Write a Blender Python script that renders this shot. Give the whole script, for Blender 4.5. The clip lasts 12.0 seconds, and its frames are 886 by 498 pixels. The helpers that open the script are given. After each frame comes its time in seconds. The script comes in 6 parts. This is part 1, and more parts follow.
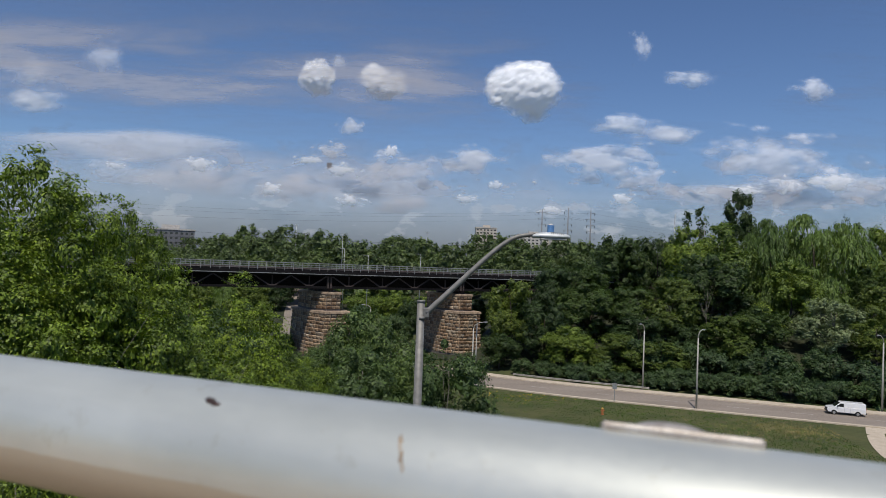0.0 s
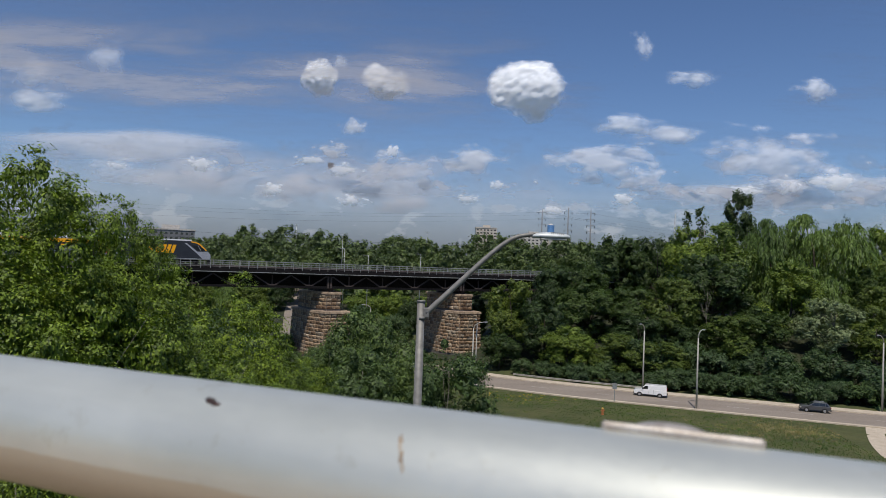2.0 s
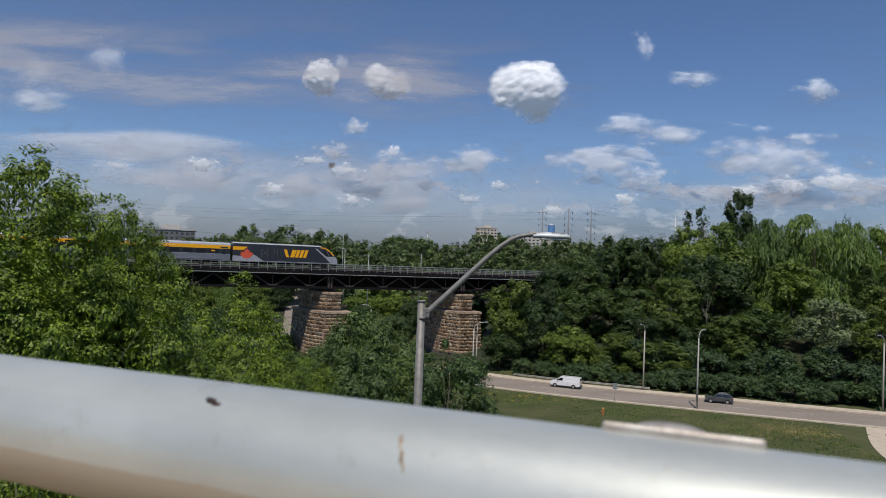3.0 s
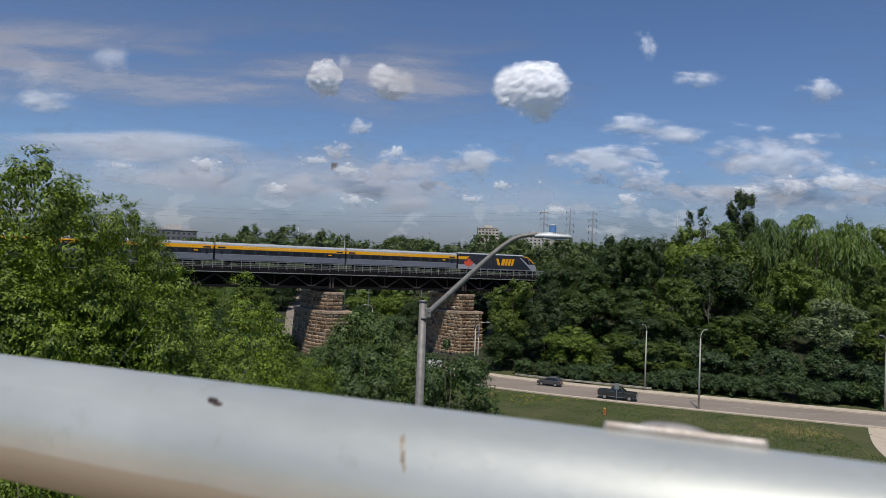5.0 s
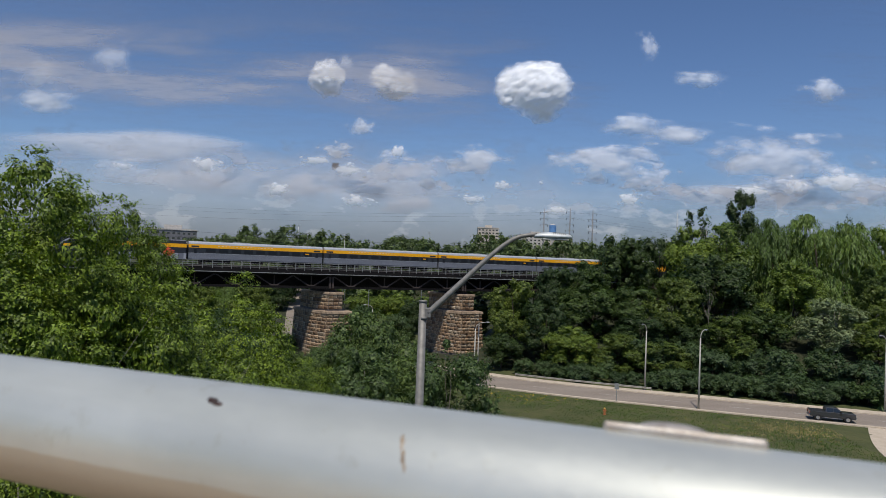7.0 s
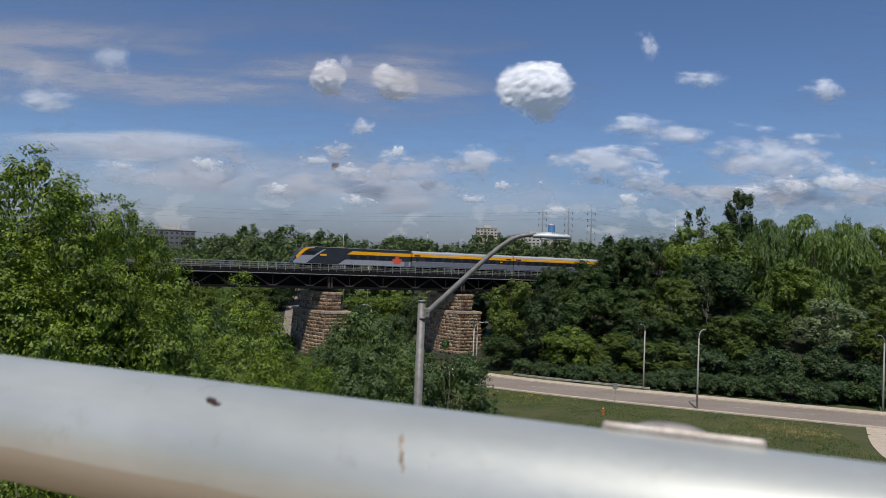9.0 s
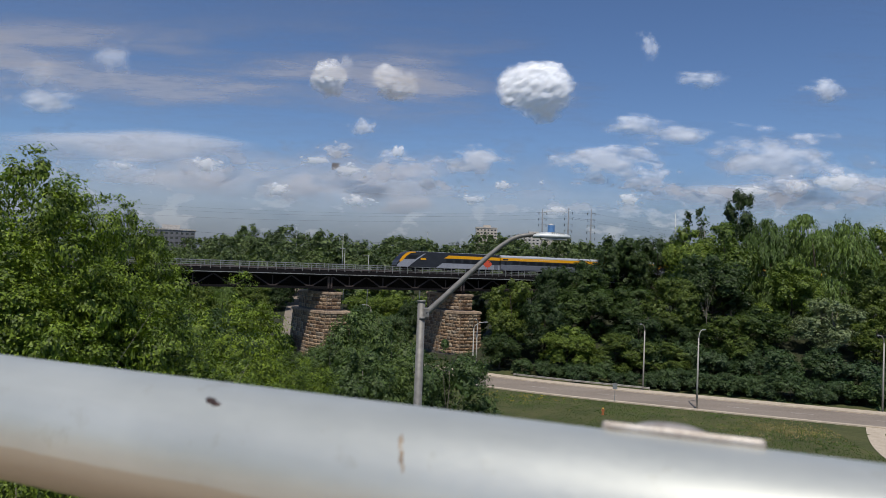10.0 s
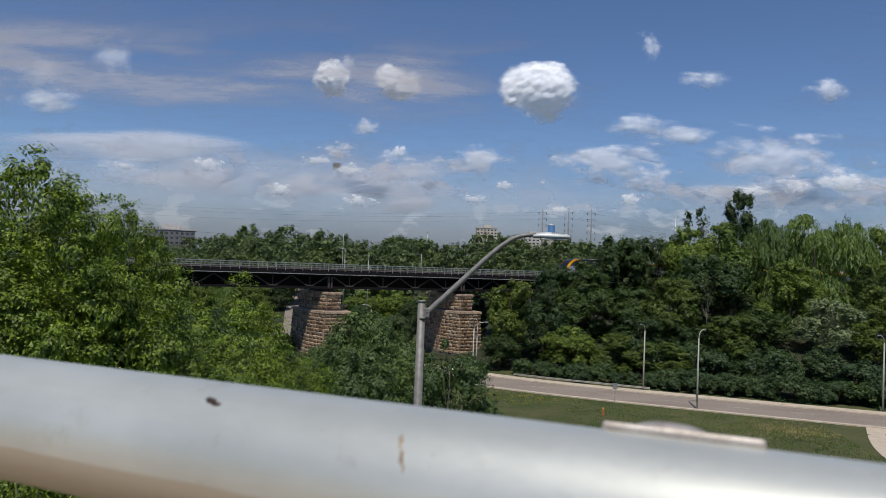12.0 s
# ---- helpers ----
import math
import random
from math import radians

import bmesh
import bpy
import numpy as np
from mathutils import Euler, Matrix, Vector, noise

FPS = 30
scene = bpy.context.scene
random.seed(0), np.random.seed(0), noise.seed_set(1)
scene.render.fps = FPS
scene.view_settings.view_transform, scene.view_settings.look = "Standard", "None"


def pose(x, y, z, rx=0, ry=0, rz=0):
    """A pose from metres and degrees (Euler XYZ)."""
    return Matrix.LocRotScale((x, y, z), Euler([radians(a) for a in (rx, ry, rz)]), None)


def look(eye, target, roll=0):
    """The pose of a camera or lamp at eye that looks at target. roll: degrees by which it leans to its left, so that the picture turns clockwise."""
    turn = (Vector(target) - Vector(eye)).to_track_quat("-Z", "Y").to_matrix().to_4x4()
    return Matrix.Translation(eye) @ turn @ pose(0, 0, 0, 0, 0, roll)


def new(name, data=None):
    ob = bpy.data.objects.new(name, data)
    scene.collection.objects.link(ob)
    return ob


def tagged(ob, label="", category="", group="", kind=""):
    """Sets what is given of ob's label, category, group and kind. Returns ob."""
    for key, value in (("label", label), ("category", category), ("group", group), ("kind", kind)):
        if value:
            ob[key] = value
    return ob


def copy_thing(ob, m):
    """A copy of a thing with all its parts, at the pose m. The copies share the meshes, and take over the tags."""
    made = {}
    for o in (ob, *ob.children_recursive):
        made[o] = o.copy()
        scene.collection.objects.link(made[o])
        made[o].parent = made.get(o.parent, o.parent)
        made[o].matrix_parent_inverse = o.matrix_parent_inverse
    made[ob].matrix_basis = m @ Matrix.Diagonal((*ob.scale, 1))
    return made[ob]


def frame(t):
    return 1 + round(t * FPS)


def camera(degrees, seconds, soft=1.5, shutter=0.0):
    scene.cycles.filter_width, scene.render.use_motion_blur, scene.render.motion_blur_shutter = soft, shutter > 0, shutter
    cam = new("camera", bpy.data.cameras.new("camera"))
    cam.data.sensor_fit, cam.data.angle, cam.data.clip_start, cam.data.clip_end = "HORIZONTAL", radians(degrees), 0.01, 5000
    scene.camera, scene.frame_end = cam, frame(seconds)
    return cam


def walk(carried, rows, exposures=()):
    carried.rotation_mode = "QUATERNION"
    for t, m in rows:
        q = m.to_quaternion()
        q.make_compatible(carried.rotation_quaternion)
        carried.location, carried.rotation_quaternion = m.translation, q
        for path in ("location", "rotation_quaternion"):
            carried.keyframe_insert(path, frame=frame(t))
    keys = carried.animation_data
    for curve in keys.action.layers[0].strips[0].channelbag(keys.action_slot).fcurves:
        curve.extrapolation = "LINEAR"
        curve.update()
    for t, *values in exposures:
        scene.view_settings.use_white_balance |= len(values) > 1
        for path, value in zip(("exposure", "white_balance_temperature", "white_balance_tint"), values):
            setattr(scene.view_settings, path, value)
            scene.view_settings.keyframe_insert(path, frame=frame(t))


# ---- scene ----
EYE = (0.0, 0.0, 19.85)


def aim(yaw):
    """The hand-held camera: almost level, leaning a little, turning by a hair."""
    return Matrix.Translation(EYE) @ pose(0, 0, 0, 0, 0, yaw) @ pose(0, 0, 0, 91.225) @ pose(0, 0, 0, 0, 0, 2.18)


cam = camera(66, 12.0, soft=0.6)
cam.data.dof.use_dof = True
cam.data.dof.focus_distance = 120.0
cam.data.dof.aperture_fstop = 16.0
walk(cam, [(0, aim(0)), (2, aim(0.005)), (3, aim(0.04)), (4.8, aim(0.165)), (6, aim(0.17)), (7.2, aim(0.16)),
           (9, aim(0.05)), (10.5, aim(0.03)), (12, aim(0.045))],
     exposures=[(0, 0.0, 6500, 11.0), (12, 0.0, 6500, 11.0)])

# ---- light ----
SUN_WAY = Vector((-0.08, -0.52, 1.0)).normalized()
world = bpy.data.worlds.new("sky")
scene.world = world
world.use_nodes = True
wn = world.node_tree
sky = wn.nodes.new("ShaderNodeTexSky")
sky.sky_type = "NISHITA"
sky.sun_disc = False
sky.sun_elevation = math.asin(SUN_WAY.z)
sky.sun_rotation = math.atan2(SUN_WAY.x, SUN_WAY.y)
sky.altitude = 100
sky.air_density = 1.0
sky.dust_density = 0.05
sky.ozone_density = 4.5
wn.nodes["Background"].inputs["Strength"].default_value = 0.078
tone = wn.nodes.new("ShaderNodeMix")
tone.data_type, tone.blend_type = "RGBA", "MULTIPLY"
tone.inputs[0].default_value = 1.0
tone.inputs[7].default_value = (0.88, 0.965, 1.12, 1)
wn.links.new(sky.outputs[0], tone.inputs[6])
wn.links.new(tone.outputs[2], wn.nodes["Background"].inputs["Color"])
sun = new("sun", bpy.data.lights.new("sun", "SUN"))
sun.data.energy = 3.6
sun.data.angle = radians(0.53)
sun.data.color = (1.0, 0.95, 0.87)
sun.matrix_world = look(SUN_WAY * 50, (0, 0, 0))


# ---- materials ----
class Mat:
    """A small node builder round one principled surface."""

    def __init__(self, name, rough=0.6, metal=0.0, spec=0.5):
        self.m = bpy.data.materials.new(name)
        self.m.use_nodes = True
        self.t = self.m.node_tree
        self.b = self.t.nodes["Principled BSDF"]
        self.b.inputs["Roughness"].default_value = rough
        self.b.inputs["Metallic"].default_value = metal
        self.b.inputs["Specular IOR Level"].default_value = spec

    def node(self, kind, **values):
        n = self.t.nodes.new(kind)
        for key, v in values.items():
            n.inputs[key].default_value = v
        return n

    def link(self, a, b):
        self.t.links.new(a, b)

    def coords(self):
        return self.t.nodes.new("ShaderNodeTexCoord").outputs["Object"]

    def noise(self, scale, detail=4, rough=0.55, stretch=None, vector=None):
        n = self.node("ShaderNodeTexNoise", Scale=scale, Detail=detail, Roughness=rough)
        v = vector or self.coords()
        if stretch:
            mp = self.node("ShaderNodeMapping", Scale=stretch)
            self.link(v, mp.inputs[0])
            v = mp.outputs[0]
        self.link(v, n.inputs["Vector"])
        return n.outputs["Fac"]

    def ramp(self, fac, stops):
        r = self.t.nodes.new("ShaderNodeValToRGB")
        els = r.color_ramp.elements
        while len(els) < len(stops):
            els.new(0.5)
        for e, (p, c) in zip(els, stops):
            e.position = p
            e.color = (*c, 1) if len(c) == 3 else c
        self.link(fac, r.inputs[0])
        return r.outputs[0]

    def mix(self, fac, a, b, blend="MIX"):
        n = self.t.nodes.new("ShaderNodeMix")
        n.data_type, n.blend_type = "RGBA", blend
        for slot, v in ((0, fac), (6, a), (7, b)):
            if isinstance(v, (int, float)):
                n.inputs[slot].default_value = v
            elif isinstance(v, tuple):
                n.inputs[slot].default_value = (*v, 1)
            else:
                self.link(v, n.inputs[slot])
        return n.outputs[2]

    def color(self, c):
        if isinstance(c, tuple):
            self.b.inputs["Base Color"].default_value = (*c, 1)
        else:
            self.link(c, self.b.inputs["Base Color"])
        return self

    def bump(self, h, strength=0.3, distance=0.02):
        n = self.node("ShaderNodeBump", Strength=strength, Distance=distance)
        self.link(h, n.inputs["Height"])
        self.link(n.outputs[0], self.b.inputs["Normal"])
        return self


def mottled(name, dark, light, scale=2.0, rough=0.7, metal=0.0, bump=0.2, dist=0.02, fine=12.0, spec=0.4, stretch=None):
    m = Mat(name, rough, metal, spec)
    a = m.noise(scale, 5, 0.6, stretch)
    f = m.noise(scale * fine, 4, 0.6)
    base = m.ramp(a, [(0.3, dark), (0.7, light)])
    grain = m.ramp(f, [(0.3, (0.75, 0.75, 0.75)), (0.7, (1.15, 1.15, 1.15))])
    m.color(m.mix(1.0, base, grain, "MULTIPLY"))
    if bump:
        m.bump(f, bump, dist)
    return m.m


def foliage(name, dark, light, through_color):
    m = Mat(name, 0.55, 0.0, 0.3)
    geo = m.t.nodes.new("ShaderNodeNewGeometry")
    info = m.t.nodes.new("ShaderNodeObjectInfo")
    leaf = m.ramp(geo.outputs["Random Per Island"], [(0.0, dark), (1.0, light)])
    tree = m.ramp(info.outputs["Random"], [(0.0, (0.72, 0.78, 0.82)), (0.5, (1.0, 1.0, 1.0)), (1.0, (1.22, 1.2, 1.0))])
    patch = m.ramp(m.noise(0.35, 2), [(0.3, (0.8, 0.82, 0.85)), (0.7, (1.12, 1.12, 1.0))])
    wide = m.ramp(m.noise(0.07, 2), [(0.35, (0.78, 0.80, 0.84)), (0.65, (1.2, 1.2, 1.05))])
    col = m.mix(1.0, m.mix(1.0, m.mix(1.0, leaf, tree, "MULTIPLY"), patch, "MULTIPLY"), wide, "MULTIPLY")
    m.color(col)
    tr = m.t.nodes.new("ShaderNodeBsdfTranslucent")
    m.link(m.mix(1.0, col, through_color, "MULTIPLY"), tr.inputs["Color"])
    add = m.t.nodes.new("ShaderNodeAddShader")
    out = m.t.nodes["Material Output"]
    m.link(m.b.outputs[0], add.inputs[0])
    m.link(tr.outputs[0], add.inputs[1])
    m.link(add.outputs[0], out.inputs["Surface"])
    return m.m


def cloud_material(name, density, softness, stretch, scale, top, bottom, billow=1.0, steep=0.6):
    """White vapour with ragged, see-through edges, lit by the sun; the puffs are relief."""
    m = Mat(name, 1.0, 0.0, 0.0)
    uv = m.coords()
    info = m.t.nodes.new("ShaderNodeObjectInfo")
    shift = m.node("ShaderNodeVectorMath")
    shift.operation = "SCALE"
    shift.inputs[0].default_value = (37.0, 91.0, 53.0)
    m.link(info.outputs["Random"], shift.inputs["Scale"])
    moved = m.t.nodes.new("ShaderNodeVectorMath")
    moved.operation = "ADD"
    flat = m.node("ShaderNodeVectorMath")
    flat.operation = "MULTIPLY"
    flat.inputs[1].default_value = (1, 0, 1)
    m.link(uv, flat.inputs[0])
    m.link(flat.outputs[0], moved.inputs[0])
    m.link(shift.outputs[0], moved.inputs[1])
    soft = m.noise(scale, 6, 0.52, stretch, moved.outputs[0])
    cells = m.node("ShaderNodeTexVoronoi", Scale=scale * 2.2, Detail=2.0, Roughness=0.5)
    cells.feature = "SMOOTH_F1"
    m.link(moved.outputs[0], cells.inputs["Vector"])
    puffs = m.node("ShaderNodeMath")
    puffs.operation = "MULTIPLY_ADD"
    puffs.inputs[1].default_value, puffs.inputs[2].default_value = -0.55 * billow, 0.25 * billow
    m.link(cells.outputs["Distance"], puffs.inputs[0])
    summed = m.t.nodes.new("ShaderNodeMath")
    summed.operation = "ADD"
    m.link(soft, summed.inputs[0])
    m.link(puffs.outputs[0], summed.inputs[1])
    big = summed.outputs[0]
    length = m.t.nodes.new("ShaderNodeVectorMath")
    length.operation = "LENGTH"
    face = m.node("ShaderNodeVectorMath")
    face.operation = "MULTIPLY"
    face.inputs[1].default_value = (1, 0, 1)
    m.link(uv, face.inputs[0])
    m.link(face.outputs[0], length.inputs[0])
    fall = m.node("ShaderNodeMapRange")
    fall.inputs["From Min"].default_value, fall.inputs["From Max"].default_value = 0.0, 1.0
    fall.inputs["To Min"].default_value, fall.inputs["To Max"].default_value = steep, -steep
    m.link(length.outputs["Value"], fall.inputs["Value"])
    total = m.t.nodes.new("ShaderNodeMath")
    total.operation = "ADD"
    m.link(big, total.inputs[0])
    m.link(fall.outputs[0], total.inputs[1])
    edge = m.node("ShaderNodeMapRange")
    edge.interpolation_type = "SMOOTHSTEP"
    edge.inputs["From Min"].default_value, edge.inputs["From Max"].default_value = 0.5, 0.5 + softness
    edge.inputs["To Min"].default_value, edge.inputs["To Max"].default_value = 0.0, density
    m.link(total.outputs[0], edge.inputs["Value"])
    m.color(m.ramp(m.noise(scale * 0.8, 3, 0.5, None, moved.outputs[0]), [(0.3, bottom), (0.65, top)]))
    white = m.t.nodes.new("ShaderNodeBsdfDiffuse")
    glow = m.t.nodes.new("ShaderNodeBsdfTranslucent")
    tint = m.b.inputs["Base Color"].links[0].from_socket
    m.link(tint, white.inputs["Color"])
    m.link(m.mix(1.0, tint, (0.5, 0.5, 0.53), "MULTIPLY"), glow.inputs["Color"])
    body = m.t.nodes.new("ShaderNodeAddShader")
    m.link(white.outputs[0], body.inputs[0])
    m.link(glow.outputs[0], body.inputs[1])
    clear = m.t.nodes.new("ShaderNodeBsdfTransparent")
    mixed = m.t.nodes.new("ShaderNodeMixShader")
    m.link(edge.outputs[0], mixed.inputs[0])
    m.link(clear.outputs[0], mixed.inputs[1])
    m.link(body.outputs[0], mixed.inputs[2])
    m.link(mixed.outputs[0], m.t.nodes["Material Output"].inputs["Surface"])
    return m.m


def plain(name, c, rough=0.5, metal=0.0, spec=0.5):
    return Mat(name, rough, metal, spec).color(c).m


ASPHALT = mottled("asphalt", (0.225, 0.185, 0.145), (0.30, 0.252, 0.205), 0.25, 0.9, fine=30, stretch=(0.3, 1, 1))
CONCRETE = mottled("concrete", (0.45, 0.37, 0.275), (0.60, 0.51, 0.39), 0.8, 0.9)
BROWN_FOOTWAY = mottled("brown_bounce_concrete", (0.36, 0.26, 0.165), (0.48, 0.36, 0.24), 0.8, 0.9)
PAINT_WHITE = mottled("road_paint", (0.34, 0.31, 0.27), (0.48, 0.45, 0.40), 2.0, 0.7)
GRASS = mottled("grass", (0.046, 0.061, 0.016), (0.100, 0.099, 0.034), 0.22, 0.95, fine=9, bump=0.9, dist=0.12)
BLADES = foliage("grass_blades", (0.05, 0.09, 0.02), (0.10, 0.13, 0.04), (0.8, 1.0, 0.4))
DRY = foliage("dry_grass", (0.22, 0.17, 0.08), (0.38, 0.30, 0.16), (0.8, 0.8, 0.5))
FLOWER = plain("yellow_flower", (0.75, 0.55, 0.03), 0.7)
STEEL_DARK = mottled("dark_bridge_steel", (0.008, 0.0075, 0.008), (0.018, 0.016, 0.016), 0.5, 0.8, fine=8, spec=0.1)
STEEL_RUST = mottled("rusty_bridge_steel", (0.05, 0.042, 0.04), (0.105, 0.080, 0.070), 0.6, 0.8, fine=8, spec=0.15)
GALV = mottled("galvanised_steel", (0.30, 0.31, 0.31), (0.46, 0.47, 0.47), 1.5, 0.5, 0.6, bump=0.05)
POLE_GREY = mottled("weathered_pole_steel", (0.18, 0.17, 0.15), (0.28, 0.268, 0.24), 0.7, 0.6, 0.3, bump=0.05, stretch=(1, 1, 0.2))
PYLON_GREY = mottled("dull_grey_steel", (0.16, 0.16, 0.165), (0.24, 0.24, 0.245), 0.2, 0.7)
POLE_PALE = mottled("concrete_pole", (0.38, 0.355, 0.31), (0.50, 0.475, 0.42), 1.0, 0.8)
PARAPET = mottled("grey_railing_paint", (0.20, 0.21, 0.20), (0.36, 0.37, 0.355), 1.0, 0.6)
BALLAST = mottled("ballast", (0.10, 0.09, 0.085), (0.20, 0.18, 0.165), 1.5, 0.95)
BARK = mottled("bark", (0.05, 0.04, 0.03), (0.13, 0.105, 0.08), 3.0, 0.95, bump=0.6, stretch=(1, 1, 0.2))
BARK_PALE = mottled("pale_bark", (0.18, 0.16, 0.13), (0.32, 0.29, 0.25), 3.0, 0.95, bump=0.4)
LEAF_NEAR = foliage("fresh_leaves", (0.0258, 0.0474, 0.0043), (0.1969, 0.2673, 0.0261), (0.28, 0.33, 0.085))
LEAF_DARK = foliage("dark_leaves", (0.0155, 0.0307, 0.0073), (0.0753, 0.1123, 0.0285), (0.360, 0.468, 0.144))
LEAF_MID = foliage("green_leaves", (0.0316, 0.0534, 0.0071), (0.1536, 0.1926, 0.0307), (0.396, 0.468, 0.144))
LEAF_WILLOW = foliage("willow_leaves", (0.0348, 0.0604, 0.0113), (0.1360, 0.2018, 0.0444), (0.396, 0.432, 0.144))
LEAF_SILVER = foliage("silvery_leaves", (0.060, 0.085, 0.042), (0.235, 0.275, 0.165), (0.324, 0.360, 0.216))
LEAF_BRIGHT = foliage("bright_leaves", (0.0400, 0.0698, 0.0085), (0.1834, 0.2347, 0.0360), (0.396, 0.468, 0.144))
LEAF_HEDGE = foliage("hedge_leaves", (0.0229, 0.0439, 0.0141), (0.0838, 0.1267, 0.0443), (0.33, 0.43, 0.18))
LEAF_THICKET = foliage("thicket_leaves", (0.0311, 0.0546, 0.0148), (0.1279, 0.1801, 0.0488), (0.36, 0.43, 0.16))
LEAF_FAR = foliage("distant_leaves", (0.0302, 0.0487, 0.0166), (0.1214, 0.1580, 0.0546), (0.324, 0.396, 0.180))


TAN_EDGE_Z = -0.0039


def pipe_material():
    """Weathered galvanised tube: matt, streaked, with faint spangle."""
    m = Mat("galvanised_tube", 0.5, 0.5, 0.5)
    streak = m.noise(30.0, 5, 0.6, (0.15, 1, 1))
    fine = m.noise(260.0, 3, 0.6)
    base = m.ramp(streak, [(0.3, (0.535, 0.55, 0.50)), (0.7, (0.64, 0.65, 0.595))])
    blotch = m.ramp(m.noise(24.0, 3, 0.5, (0.6, 1, 1)), [(0.35, (0.93, 0.935, 0.93)), (0.65, (1.05, 1.05, 1.04))])
    base = m.mix(1.0, base, blotch, "MULTIPLY")
    dirt = m.ramp(m.noise(55.0, 4, 0.65), [(0.6, (1, 1, 1)), (0.8, (0.84, 0.81, 0.75))])
    m.color(m.mix(1.0, base, dirt, "MULTIPLY"))
    # tan tint with an uneven edge on the underside
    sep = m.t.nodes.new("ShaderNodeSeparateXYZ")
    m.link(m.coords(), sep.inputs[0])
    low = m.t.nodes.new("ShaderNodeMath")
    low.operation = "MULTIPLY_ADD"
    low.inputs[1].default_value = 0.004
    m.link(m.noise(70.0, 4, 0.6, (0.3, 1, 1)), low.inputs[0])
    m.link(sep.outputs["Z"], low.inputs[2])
    tan_mask = m.node("ShaderNodeMapRange")
    tan_mask.inputs["From Min"].default_value, tan_mask.inputs["From Max"].default_value = TAN_EDGE_Z + 0.0012, TAN_EDGE_Z + 0.0026
    tan_mask.inputs["To Min"].default_value, tan_mask.inputs["To Max"].default_value = 0.62, 0.0
    m.link(low.outputs[0], tan_mask.inputs["Value"])
    m.color(m.mix(tan_mask.outputs[0], m.mix(1.0, base, dirt, "MULTIPLY"), (0.46, 0.385, 0.275)))
    m.link(m.ramp(fine, [(0.2, (0.40, 0.40, 0.40)), (0.8, (0.50, 0.50, 0.50))]), m.b.inputs["Roughness"])
    m.bump(fine, 0.015, 0.001)
    return m.m


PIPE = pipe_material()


def stone_material():
    m = Mat("rough_brown_stone", 0.9, 0.0, 0.3)
    info = m.t.nodes.new("ShaderNodeObjectInfo")
    per = m.ramp(info.outputs["Random"], [(0.0, (0.20, 0.130, 0.08)), (0.3, (0.34, 0.225, 0.135)), (0.65, (0.50, 0.36, 0.225)), (0.85, (0.30, 0.245, 0.18)), (1.0, (0.58, 0.46, 0.32))])
    soot = m.ramp(m.noise(1.6, 6, 0.65), [(0.36, (0.30, 0.28, 0.27)), (0.56, (1.05, 1.05, 1.05))])
    m.color(m.mix(1.0, per, soot, "MULTIPLY"))
    m.bump(m.noise(5.0, 6, 0.65), 0.9, 0.12)
    return m.m


STONE = stone_material()
LEDGE = mottled("dressed_stone", (0.16, 0.115, 0.08), (0.46, 0.34, 0.23), 1.3, 0.9, bump=0.4)
MORTAR = mottled("mortar", (0.09, 0.075, 0.065), (0.20, 0.17, 0.15), 1.0, 0.95)


# ---- building helpers ----
def mesh_of(verts, faces, smooth=False):
    me = bpy.data.meshes.new("mesh")
    me.from_pydata([tuple(v) for v in verts], [], [tuple(f) for f in faces])
    me.update()
    if smooth:
        me.shade_smooth()
    return me


def of_bm(bm, smooth=False):
    me = bpy.data.meshes.new("mesh")
    bmesh.ops.recalc_face_normals(bm, faces=bm.faces[:])
    bm.to_mesh(me)
    bm.free()
    if smooth:
        me.shade_smooth()
    return me


def part(name, data, material, parent, label="", smooth=False, at=None):
    """Link a bmesh or a mesh as one mesh object under a thing or a part."""
    me = of_bm(data, smooth) if isinstance(data, bmesh.types.BMesh) else data
    if material and not me.materials:
        me.materials.append(material)
    ob = new(name, me)
    ob.parent = parent
    if at is not None:
        ob.matrix_basis = at
    return tagged(ob, label)


def thing(name, m, label, category, group="", kind=""):
    ob = new(name)
    ob.empty_display_size = 0.2
    ob.matrix_basis = m
    return tagged(ob, label, category, group, kind)


def solid(name, data, material, label, category, group="", kind="", m=None, smooth=False):
    me = of_bm(data, smooth) if isinstance(data, bmesh.types.BMesh) else data
    me.materials.append(material)
    ob = new(name, me)
    if m is not None:
        ob.matrix_basis = m
    return tagged(ob, label, category, group, kind)


def box(bm, x0, x1, y0, y1, z0, z1, bevel=0.0):
    g = bmesh.ops.create_cube(bm, size=1.0)
    vs = g["verts"]
    for v in vs:
        v.co = Vector((x0 if v.co.x < 0 else x1, y0 if v.co.y < 0 else y1, z0 if v.co.z < 0 else z1))
    if bevel:
        bmesh.ops.bevel(bm, geom=list({e for v in vs for e in v.link_edges}), offset=bevel, segments=2, affect="EDGES", profile=0.6)
    return bm


def boxes(*rows, bevel=0.0):
    bm = bmesh.new()
    for r in rows:
        box(bm, *r, bevel=bevel)
    return bm


